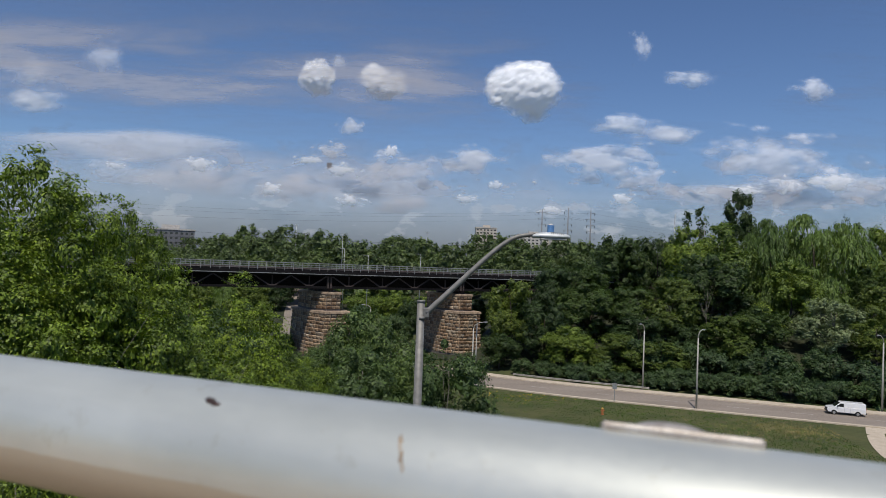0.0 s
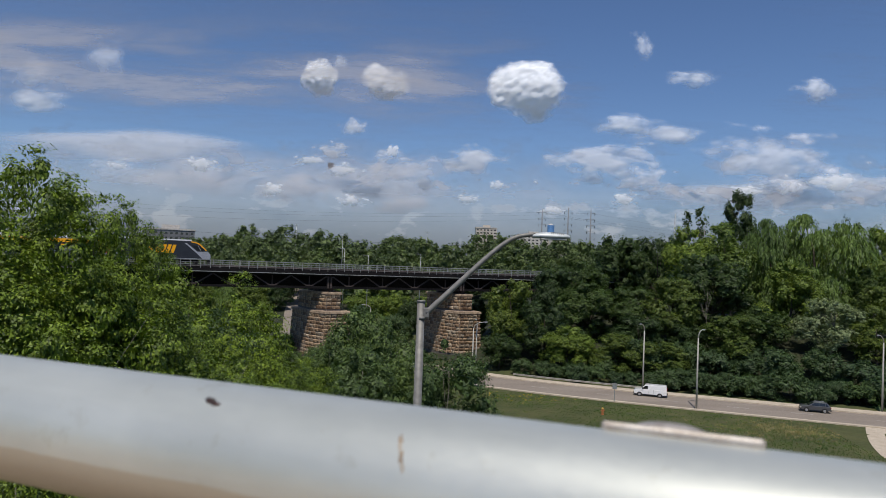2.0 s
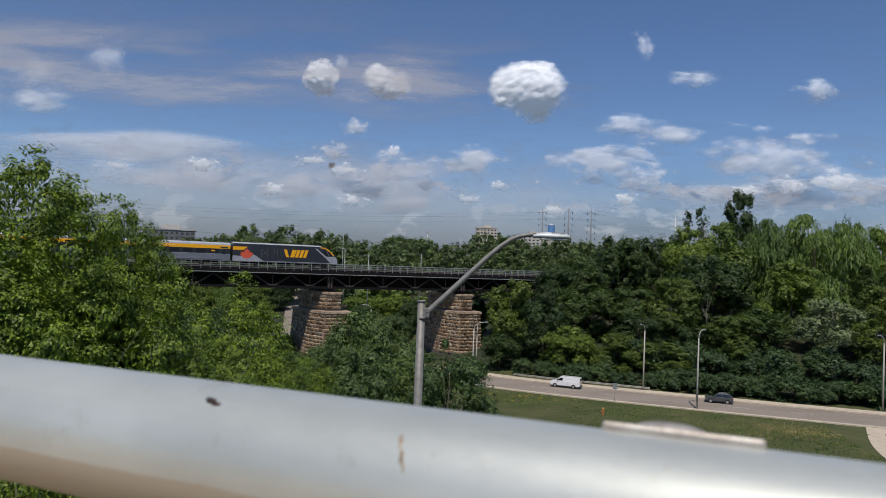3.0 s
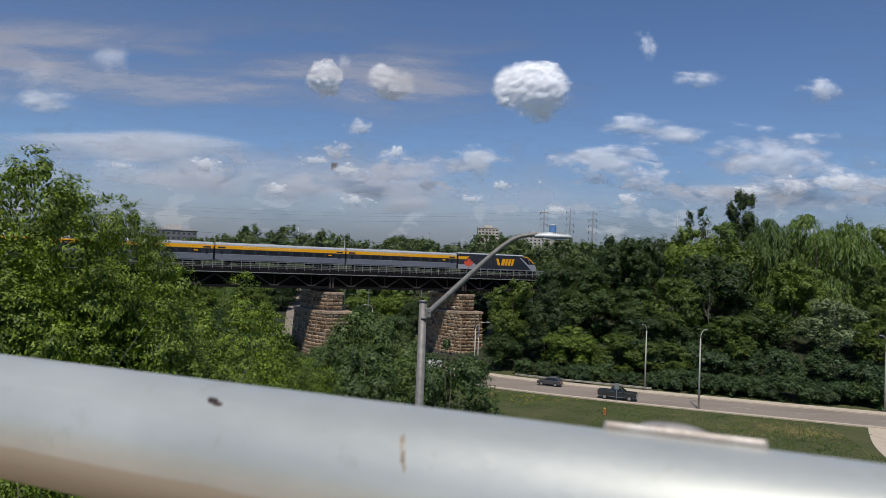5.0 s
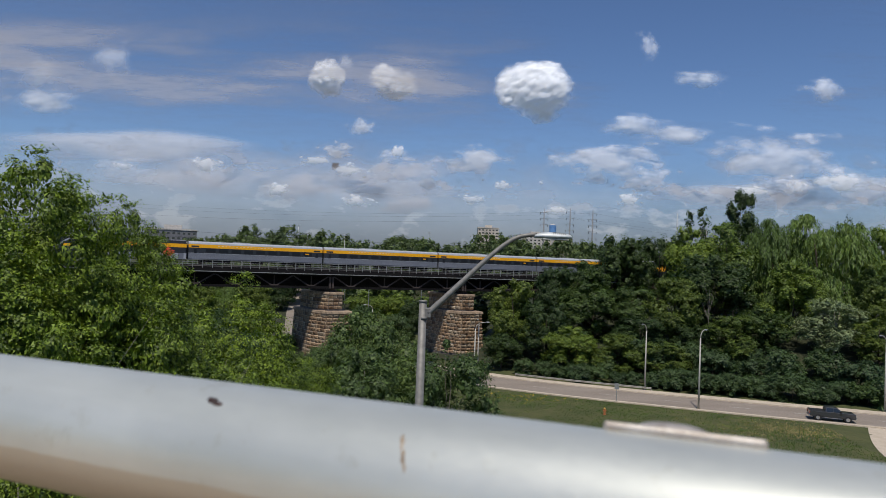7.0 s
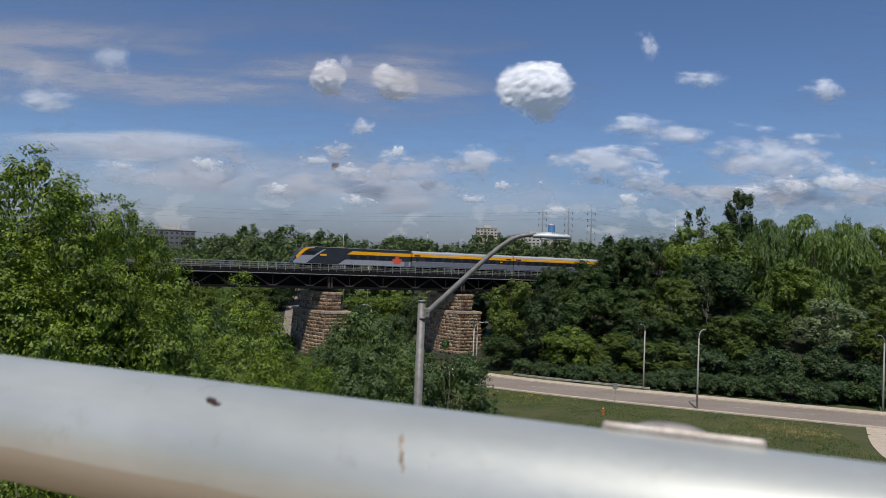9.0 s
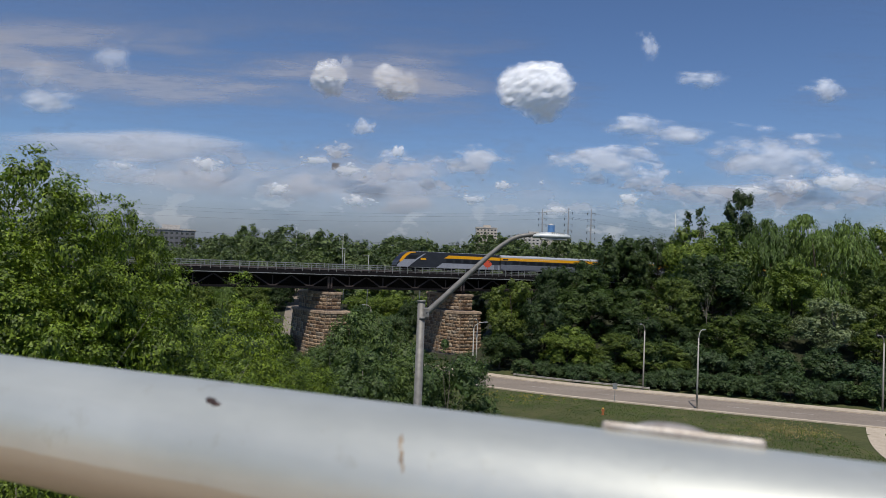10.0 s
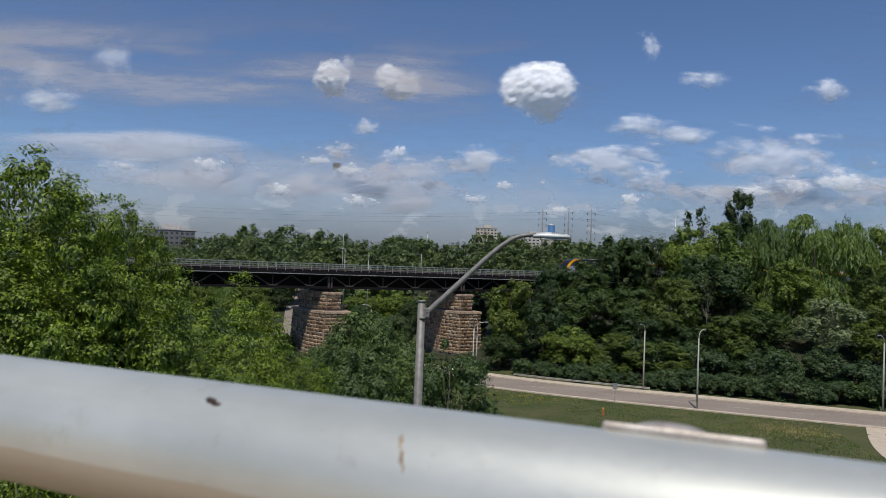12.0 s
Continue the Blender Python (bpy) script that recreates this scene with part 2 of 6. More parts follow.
def tube(points, radii, sides=8, caps=True):
    """A tapered tube along points, as vertices and faces."""
    pts = [Vector(p) for p in points]
    verts, faces = [], []
    a = None
    for i, p in enumerate(pts):
        d = (pts[min(i + 1, len(pts) - 1)] - pts[max(i - 1, 0)]).normalized()
        a = d.orthogonal().normalized() if a is None else (a - d * a.dot(d)).normalized()
        b = d.cross(a)
        r = radii[i] if isinstance(radii, (list, tuple)) else radii
        for k in range(sides):
            t = 2 * math.pi * k / sides
            verts.append(p + a * (r * math.cos(t)) + b * (r * math.sin(t)))
    for i in range(len(pts) - 1):
        for k in range(sides):
            k2 = (k + 1) % sides
            faces.append((i * sides + k, i * sides + k2, (i + 1) * sides + k2, (i + 1) * sides + k))
    if caps:
        faces.append(tuple(range(sides - 1, -1, -1)))
        faces.append(tuple(range((len(pts) - 1) * sides, len(pts) * sides)))
    return verts, faces


def tubes(list_of):
    verts, faces = [], []
    for v, f in list_of:
        n = len(verts)
        verts += v
        faces += [tuple(i + n for i in q) for q in f]
    return mesh_of(verts, faces, True)


def beam(bm, a, b, w, h):
    """A straight bar from a to b, w across and h high."""
    a, b = Vector(a), Vector(b)
    d = (b - a)
    m = Matrix.Translation((a + b) / 2) @ d.to_track_quat("X", "Z").to_matrix().to_4x4() @ Matrix.Diagonal((d.length, w, h, 1))
    bmesh.ops.create_cube(bm, size=1.0, matrix=m)


def prism(profile, y0, y1, bevel=0.0, seg=2):
    """A side outline in x and z, made solid from y0 to y1."""
    bm = bmesh.new()
    a = [bm.verts.new((x, y0, z)) for x, z in profile]
    b = [bm.verts.new((x, y1, z)) for x, z in profile]
    bm.faces.new(a)
    bm.faces.new(b[::-1])
    n = len(a)
    for i in range(n):
        bm.faces.new((a[i], b[i], b[(i + 1) % n], a[(i + 1) % n]))
    bmesh.ops.recalc_face_normals(bm, faces=bm.faces[:])
    if bevel:
        ring = [e for e in bm.edges if abs(e.verts[0].co.y - e.verts[1].co.y) < 1e-6]
        bmesh.ops.bevel(bm, geom=ring, offset=bevel, segments=seg, affect="EDGES", profile=0.5)
    return bm


def hull_x(profile, x0, x1, bevel=0.0):
    """A cross outline in y and z, made solid from x0 to x1."""
    bm = bmesh.new()
    a = [bm.verts.new((x0, y, z)) for y, z in profile]
    b = [bm.verts.new((x1, y, z)) for y, z in profile]
    bm.faces.new(a[::-1])
    bm.faces.new(b)
    n = len(a)
    for i in range(n):
        bm.faces.new((a[i], a[(i + 1) % n], b[(i + 1) % n], b[i]))
    return bm


def disc(bm, center, radius, depth, axis="Y", seg=20, r2=None):
    turn = {"Y": pose(0, 0, 0, 90), "X": pose(0, 0, 0, 0, 90), "Z": Matrix.Identity(4)}[axis]
    bmesh.ops.create_cone(bm, cap_ends=True, segments=seg, radius1=radius, radius2=radius if r2 is None else r2, depth=depth,
                          matrix=Matrix.Translation(center) @ turn)
    return bm


def smooth_step(t):
    t = min(1.0, max(0.0, t))
    return t * t * (3 - 2 * t)


# ---- the road's line and the lie of the land ----
ROAD_MARKS = [(420, -22), (260, 31), (160, 64.5), (100, 85), (63.7, 97), (45.2, 103.1), (27.2, 109.6), (14.3, 115.2), (4, 121), (-6, 129), (-13, 141), (-17, 157), (-19, 180), (-19, 230)]


def spline(marks, step):
    out = []
    p = [Vector((*marks[0], 0))] + [Vector((*q, 0)) for q in marks] + [Vector((*marks[-1], 0))]
    for i in range(1, len(p) - 2):
        n = max(2, int((p[i + 1] - p[i]).length / step))
        for k in range(n):
            t = k / n
            a, b, c, d = p[i - 1], p[i], p[i + 1], p[i + 2]
            out.append(0.5 * (2 * b + (c - a) * t + (2 * a - 5 * b + 4 * c - d) * t * t + (3 * b - a - 3 * c + d) * t ** 3))
    out.append(p[-2])
    return out


ROAD = spline(ROAD_MARKS, 3.0)
ROAD_XY = np.array([(p.x, p.y) for p in ROAD])


def road_side(i):
    d = (ROAD[min(i + 1, len(ROAD) - 1)] - ROAD[max(i - 1, 0)]).normalized()
    return Vector((d.y, -d.x, 0))  # towards the far, wooded side


def road_gap(x, y):
    """Distance beyond the road's middle; above zero on the wooded side."""
    d = np.hypot(ROAD_XY[:, 0] - x, ROAD_XY[:, 1] - y)
    i = int(d.argmin())
    s = road_side(i)
    return float(d[i]) * (1 if (x - ROAD[i].x) * s.x + (y - ROAD[i].y) * s.y > 0 else -1)


def ground_z(x, y):
    g = road_gap(x, y)
    right = smooth_step((x + 4) / 22)
    bank = 8.5 * smooth_step((g - 9) / 38) + 4.0 * smooth_step((g - 50) / 130)
    back = 13.0 * smooth_step((y - 205) / 160) + 2 * smooth_step((y - 500) / 900)
    z = max(bank * right if g > 0 else 0, back)
    near = 9.0 * smooth_step((32 - y) / 36) * smooth_step((-g - 20) / 30)
    left = 5.0 * smooth_step((-x - 38) / 40) * smooth_step((165 - y) / 30)
    return max(z, near, left)


def build_ground():
    def axis(stops):
        out = []
        for (a, step), (b, _) in zip(stops, stops[1:]):
            out += list(np.arange(a, b, step))
        return out + [stops[-1][0]]
    xs = axis([(-4600, 600), (-1000, 120), (-160, 16), (-70, 5), (110, 12), (240, 80), (1000, 600), (4600, 0)])
    ys = axis([(-1500, 300), (-300, 60), (-60, 10), (60, 4), (180, 10), (380, 60), (1000, 600), (4600, 0)])
    verts = [(x, y, ground_z(x, y) + (0.12 * noise.noise((x * 0.08, y * 0.08, 0)) if abs(road_gap(x, y)) > 9 else 0)) for y in ys for x in xs]
    n = len(xs)
    faces = [(j * n + i, j * n + i + 1, (j + 1) * n + i + 1, (j + 1) * n + i) for j in range(len(ys) - 1) for i in range(n - 1)]
    solid("ground", mesh_of(verts, faces, True), GRASS, "mown green grass with bare and dry patches", "ground", kind="structure")


build_ground()
# litter colour with the wood's shade painted in, to darken gaps between trees
LITTER_IN_SHADE = mottled("shade_dark_litter", (0.018, 0.022, 0.009), (0.045, 0.050, 0.020), 0.5, 0.95, fine=10, bump=0.8, dist=0.1)


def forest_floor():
    """Soil, litter and low growth under the trees, just over the ground sheet; shade is put into the colour."""
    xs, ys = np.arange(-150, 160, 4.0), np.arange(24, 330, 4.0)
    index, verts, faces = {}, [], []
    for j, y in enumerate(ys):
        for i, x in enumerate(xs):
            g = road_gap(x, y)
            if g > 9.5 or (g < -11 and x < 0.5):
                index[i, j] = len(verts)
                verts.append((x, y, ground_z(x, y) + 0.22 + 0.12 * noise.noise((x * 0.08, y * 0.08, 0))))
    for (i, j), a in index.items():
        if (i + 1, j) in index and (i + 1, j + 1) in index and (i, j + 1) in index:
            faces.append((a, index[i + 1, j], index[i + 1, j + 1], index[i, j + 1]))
    solid("forest_floor", mesh_of(verts, faces, True), LITTER_IN_SHADE, "leaf litter and low growth, coloured dark like the shade under the trees", "ground", kind="structure")


forest_floor()


def strip(a, b, z0, z1, i0=0, i1=None):
    """A slab along the road between two distances from its middle."""
    i1 = len(ROAD) if i1 is None else i1
    verts, faces = [], []
    for i in range(i0, i1):
        s = road_side(i)
        for o, z in ((a, z0), (a, z1), (b, z1), (b, z0)):
            q = ROAD[i] + s * o
            verts.append((q.x, q.y, z))
    for k in range(i1 - i0 - 1):
        for j in range(4):
            j2 = (j + 1) % 4
            faces.append((k * 4 + j, k * 4 + j2, k * 4 + 4 + j2, k * 4 + 4 + j))
    faces += [(0, 1, 2, 3), tuple(len(verts) - 4 + j for j in (3, 2, 1, 0))]
    bm = bmesh.new()
    vs = [bm.verts.new(v) for v in verts]
    for f in faces:
        bm.faces.new([vs[i] for i in f])
    return bm


solid("road", strip(-5.6, 3.6, -0.2, 0.06), ASPHALT, "sun-bleached grey asphalt road curving away under the bridge", "road", kind="structure")
solid("kerb_near", strip(-6.4, -5.6, -0.2, 0.17), CONCRETE, "pale concrete kerb along the grass", "kerb", kind="structure")
solid("pavement", strip(3.6, 6.2, -0.2, 0.22), CONCRETE, "pale concrete kerb and verge along the trees", "pavement", kind="structure")


def lane_marks():
    for i in range(10, len(ROAD) - 16, 3):
        q, s = ROAD[i], road_side(i)
        d = Vector((-s.y, s.x, 0))
        bm = bmesh.new()
        beam(bm, q - d * 1.5 - s * 0.9 + Vector((0, 0, 0.066)), q + d * 1.5 - s * 0.9 + Vector((0, 0, 0.066)), 0.14, 0.012)
        solid("lane_mark", bm, PAINT_WHITE, "worn white dash painted on the road", "road marking", "lane marks", kind="structure")


lane_marks()


def side_path():
    marks = [(58.68, 93.87), (55.45, 88.41), (52.76, 83.33), (51.06, 79.36), (49.8, 75.15), (49.36, 68.86)]
    c = spline(marks, 1.5)
    verts, faces = [], []
    for i, p in enumerate(c):
        w = 3.2 + 4.0 * max(0, 1 - i / 5)
        verts += [(p.x, p.y, 0.05), (p.x + w, p.y + 1.6, 0.05), (p.x + w, p.y + 1.6, -0.1), (p.x, p.y, -0.1)]
    for k in range(len(c) - 1):
        for j in range(4):
            faces.append((k * 4 + j, k * 4 + (j + 1) % 4, k * 4 + 4 + (j + 1) % 4, k * 4 + 4 + j))
    solid("footpath", mesh_of(verts, faces), CONCRETE, "pale concrete path meeting the road", "path", kind="structure")


side_path()


def valley_road():
    """A pale road that climbs away on the far side of the railway."""
    c = spline([(-33, 150), (-36.5, 166), (-43, 200), (-51.5, 240), (-62, 300), (-74, 370)], 5.0)
    verts, faces = [], []
    for i, p in enumerate(c):
        d = (c[min(i + 1, len(c) - 1)] - c[max(i - 1, 0)]).normalized()
        for o, dz in ((-3.0, 0.34), (3.0, 0.34), (3.0, -0.3), (-3.0, -0.3)):
            q = p + Vector((d.y, -d.x, 0)) * o
            verts.append((q.x, q.y, ground_z(p.x, p.y) + dz))
    for k in range(len(c) - 1):
        for j in range(4):
            faces.append((k * 4 + j, k * 4 + (j + 1) % 4, k * 4 + 4 + (j + 1) % 4, k * 4 + 4 + j))
    solid("valley_road", mesh_of(verts, faces), ASPHALT, "pale grey road climbing beyond the bridge", "road", kind="structure")


valley_road()

# ---- the railway bridge ----
U = Vector((0.8947, 0.4467, 0))          # the way the train goes
N = Vector((0.4467, -0.8947, 0))         # across the bridge, towards the viewer
Q0 = Vector((-21.8, 140.0, 0))
BRIDGE = Matrix(((U.x, -N.x, 0, Q0.x), (U.y, -N.y, 0, Q0.y), (0, 0, 1, 0), (0, 0, 0, 1)))
RAIL_Z = 17.95
BAY = 7.2      # one panel of the truss
SPAN = 29.7    # pier to pier


def railway_bridge():
    br = thing("railway_bridge", BRIDGE, "black steel deck truss railway bridge on stone piers", "bridge")
    x0, x1 = -95.0, 92.0
    part("deck", boxes((x0, x1, -5.0, 3.4, 16.95, 17.45)), STEEL_DARK, br, "dark deck carrying the track")
    part("ballast", boxes((x0, x1, -2.0, 2.2, 17.45, 17.78)), BALLAST, br, "grey ballast")
    for y in (-0.75, 0.75):
        part("rail", boxes((x0, x1, y - 0.035, y + 0.035, 17.78, RAIL_Z)), STEEL_RUST, br)
    for y in (-4.3, 2.6):
        part("top_chord", boxes((x0, x1, y - 0.22, y + 0.22, 16.45, 16.8), (x0, x1, y - 0.35, y + 0.35, 16.8, 16.88)), STEEL_DARK, br)
        part("bottom_chord", boxes((x0, x1, y - 0.22, y + 0.22, 14.12, 14.5), (x0, x1, y - 0.34, y + 0.34, 14.06, 14.13)), STEEL_DARK, br)
    part("ledge", boxes((x0, x1, -5.3, -5.0, 16.80, 16.92)), PARAPET, br, "pale weathered edge strip")
    part("inner_girder", boxes((x0, x1, -0.2, 0.2, 14.5, 16.6)), STEEL_DARK, br)
    for span in range(-3, 3):
        start = -2.15 + SPAN * span
        for k in range(4):
            a = start + BAY * k
            for y in (-4.3, 2.6):
                for p, q in (((a, y, 16.5), (a + BAY / 2, y, 14.25)), ((a + BAY / 2, y, 14.25), (a + BAY, y, 16.5))):
                    bm = bmesh.new()
                    beam(bm, p, q, 0.30, 0.24)
                    part("diagonal", bm, STEEL_RUST, br)
                part("upright", boxes((a + BAY / 2 - 0.09, a + BAY / 2 + 0.09, y - 0.12, y + 0.12, 14.3, 16.4)), STEEL_RUST, br)
                part("gusset", prism([(a + BAY / 2 - 0.7, 14.3), (a + BAY / 2 + 0.7, 14.3), (a + BAY / 2 + 0.4, 14.72), (a + BAY / 2 - 0.4, 14.72)], y - 0.2, y + 0.2), STEEL_RUST, br)
            part("sway_brace", boxes((a - 0.08, a + 0.08, -4.2, 2.5, 16.2, 16.4)), STEEL_DARK, br)
        for x in (start - 0.15, start - 0.75):
            part("bearing_post", boxes((x - 0.16, x + 0.16, -4.62, -4.0, 14.0, 16.45)), STEEL_RUST, br)
    return br


railway_bridge()


def bridge_railing(y, label):
    rl = thing("bridge_railing", BRIDGE, label, "railing", "bridge railings")
    x0, x1 = -95.0, 92.0
    s = 0.02 if y < 0 else -0.02
    for z, h in ((18.92, 0.07), (18.5, 0.05), (18.1, 0.05)):
        part("rail", boxes((x0, x1, y - 0.035, y + 0.035, z - h, z)), PARAPET, rl)
    part("kick_board", boxes((x0, x1, y - 0.02, y + 0.02, 17.45, 17.75)), STEEL_DARK, rl)
    post = of_bm(boxes((-0.045, 0.045, -0.05, 0.05, 17.42, 18.95)))
    post.materials.append(PARAPET)
    for k in range(int((x1 - x0) / 1.7)):
        part("post", post, None, rl, at=pose(x0 + k * 1.7, y + s, 0))


bridge_railing(-4.95, "weathered grey steel railing along the bridge deck")
bridge_railing(3.4, "weathered grey steel railing beyond the track")


def stone_pier(along, seed):
    """A two-stage pier of quarry-faced stones with a pointed cutwater; along: its place on the bridge's line."""
    rnd = random.Random(seed)
    foot = [(-30.83, 142.0), (-26.09, 134.5), (-22.17, 131.0), (-17.85, 133.5), (-21.6, 143.0)]
    shaft = [(-29.6, 141.6), (-26.3, 135.5), (-22.2, 132.5), (-19.7, 134.1), (-22.6, 142.4)]
    mid = Vector((-24.0, 138.0, 0))
    pier = thing("bridge_pier", pose(mid.x - 0.21 + U.x * along, mid.y + 1.28 + U.y * along, 0), "brown rough-stone bridge pier with a ledge and pointed front", "pier", "bridge piers")

    def ring(outline, grow):
        """The outline, pushed outwards by so many metres."""
        pts = [Vector((x, y, 0)) - mid for x, y in outline]
        out = []
        for i, q in enumerate(pts):
            a, b = (q - pts[i - 1]).normalized(), (pts[(i + 1) % len(pts)] - q).normalized()
            n1, n2 = Vector((a.y, -a.x, 0)), Vector((b.y, -b.x, 0))
            n = (n1 + n2).normalized()
            out.append(q + n * (grow / max(0.35, n.dot(n1))))
        return out

    def slab(lo, hi, z0, z1, bevel=0.0):
        bm = bmesh.new()
        a = [bm.verts.new((q.x, q.y, z0)) for q in lo]
        b = [bm.verts.new((q.x, q.y, z1)) for q in hi]
        bm.faces.new(a[::-1])
        bm.faces.new(b)
        for i in range(len(a)):
            bm.faces.new((a[i], a[(i + 1) % len(a)], b[(i + 1) % len(a)], b[i]))
        if bevel:
            bmesh.ops.bevel(bm, geom=bm.edges[:], offset=bevel, segments=1, affect="EDGES")
        return bm
    part("core", slab(ring(foot, 0.45), ring(foot, 0.0), -0.5, 9.2), MORTAR, pier, "grey mortar core")
    part("ledge", slab(ring(foot, 0.32), ring(foot, 0.22), 9.2, 9.75, 0.07), LEDGE, pier, "dressed stone ledge")
    part("upper_core", slab(ring(shaft, 0.0), ring(shaft, 0.0), 9.75, 12.9), MORTAR, pier, "grey mortar core")
    part("cap", slab(ring(shaft, 0.28), ring(shaft, 0.2), 12.9, 13.4, 0.06), LEDGE, pier, "dressed stone cap")
    part("bearing", slab(ring(shaft, -1.3), ring(shaft, -1.3), 13.4, 14.08), STEEL_RUST, pier, "rusty steel bearing")
    # stones: one shared mesh for each of a few shapes
    kinds, H = [], 0.71
    for w in (0.85, 1.1, 1.35, 1.15):
        bm = bmesh.new()
        v = [(-w / 2 + .03, .02, .04), (w / 2 - .03, .02, .04), (w / 2 - .03, .02, H - .03), (-w / 2 + .03, .02, H - .03)]
        i = [(-w / 2 + rnd.uniform(.08, .2), -rnd.uniform(.07, .15), rnd.uniform(.08, .18)), (w / 2 - rnd.uniform(.08, .2), -rnd.uniform(.07, .15), rnd.uniform(.08, .18)),
             (w / 2 - rnd.uniform(.06, .15), -rnd.uniform(.10, .20), H - rnd.uniform(.06, .16)), (-w / 2 + rnd.uniform(.06, .15), -rnd.uniform(.10, .20), H - rnd.uniform(.06, .16))]
        a, b = [bm.verts.new(q) for q in v], [bm.verts.new(q) for q in i]
        c = bm.verts.new((rnd.uniform(-.1, .1) * w, -rnd.uniform(.18, .27), H * rnd.uniform(.4, .65)))
        for k in range(4):
            bm.faces.new((a[k], a[(k + 1) % 4], b[(k + 1) % 4], b[k]))
            bm.faces.new((b[k], b[(k + 1) % 4], c))
        me = of_bm(bm)
        me.materials.append(STONE)
        kinds.append((w, me))
    for outline, z0, z1, batter in ((foot, -0.5, 9.2, 0.45), (shaft, 9.75, 12.9, 0.0)):
        for r in range(int((z1 - max(z0, 0.6)) / H)):
            z = z1 - H * (r + 1)
            pts = ring(outline, batter * (z1 - z) / (z1 - z0))
            for side in range(3):
                a, b = pts[side], pts[side + 1]
                span, d = (b - a).length, (b - a).normalized()
                turn = math.degrees(math.atan2(d.y, d.x))
                s = -rnd.uniform(0.0, 0.4)
                while s < span - 0.05:
                    w, me = kinds[rnd.randrange(4)]
                    lo, hi = max(s, 0.0), min(s + w, span)
                    if hi - lo > 0.2:
                        q = a + d * ((lo + hi) / 2)
                        depth = rnd.uniform(0.8, 1.5) if side else rnd.uniform(0.15, 0.4)
                        part("stone", me, None, pier, at=pose(q.x, q.y, z, 0, 0, turn) @ Matrix.Diagonal(((hi - lo) / w, depth, 1, 1)))
                    s += w


# ---- trees ----
def leaf_mesh(p, nrm, t, size, long, wide):
    """One small three-cornered leaf at each place."""
    n = len(p)
    t = t / (np.linalg.norm(t, axis=1)[:, None] + 1e-9)
    b = np.cross(nrm, t)
    b /= np.linalg.norm(b, axis=1)[:, None] + 1e-9
    s = size[:, None]
    q = np.empty((n, 3, 3))
    q[:, 0] = p + t * s * long / 2
    q[:, 1] = p + b * s * wide / 2 - nrm * s * 0.12 - t * s * long / 2
    q[:, 2] = p - b * s * wide / 2 - nrm * s * 0.12 - t * s * long / 2
    me = bpy.data.meshes.new("crown")
    me.vertices.add(n * 3)
    me.vertices.foreach_set("co", q.astype(np.float32).ravel())
    me.loops.add(n * 3)
    me.loops.foreach_set("vertex_index", np.arange(n * 3, dtype=np.int32))
    me.polygons.add(n)
    me.polygons.foreach_set("loop_start", np.arange(0, n * 3, 3, dtype=np.int32))
    me.update(calc_edges=True)
    return me


def inner_leaves(rng, bough, count, size, least=1.8):
    """Larger sprays deep inside the boughs, which close the crown."""
    pick = bough[rng.integers(0, len(bough), count)]
    v = rng.normal(size=(count, 3))
    v /= np.linalg.norm(v, axis=1)[:, None]
    p = pick[:, :3] + v * (pick[:, 3] * rng.uniform(0.35, 0.72, count))[:, None] * np.array([1, 1, 0.95])
    return p, v, size * rng.uniform(least, least * 1.5, count)


def crown_lobes(rng, seed, shape, count, small, large):
    """The boughs of a crown: centres and radii inside the outline that shape gives."""
    out = []
    while len(out) < count:
        h = rng.random()
        r = shape(h)
        if r < 0.02 or rng.random() > r / 0.5:
            continue
        a = rng.random() * 2 * math.pi
        bulge = 1 + 0.20 * math.sin(3 * a + seed) * math.sin(5 * h + seed) + 0.10 * math.sin(7 * a + 2 * seed + 9 * h)
        size = max(0.045, r * rng.uniform(small, large))
        d = max(0.0, r * bulge - size * 0.8) * math.sqrt(rng.uniform(0.25, 1))
        out.append((d * math.cos(a), d * math.sin(a), h, size))
    return np.array(out)


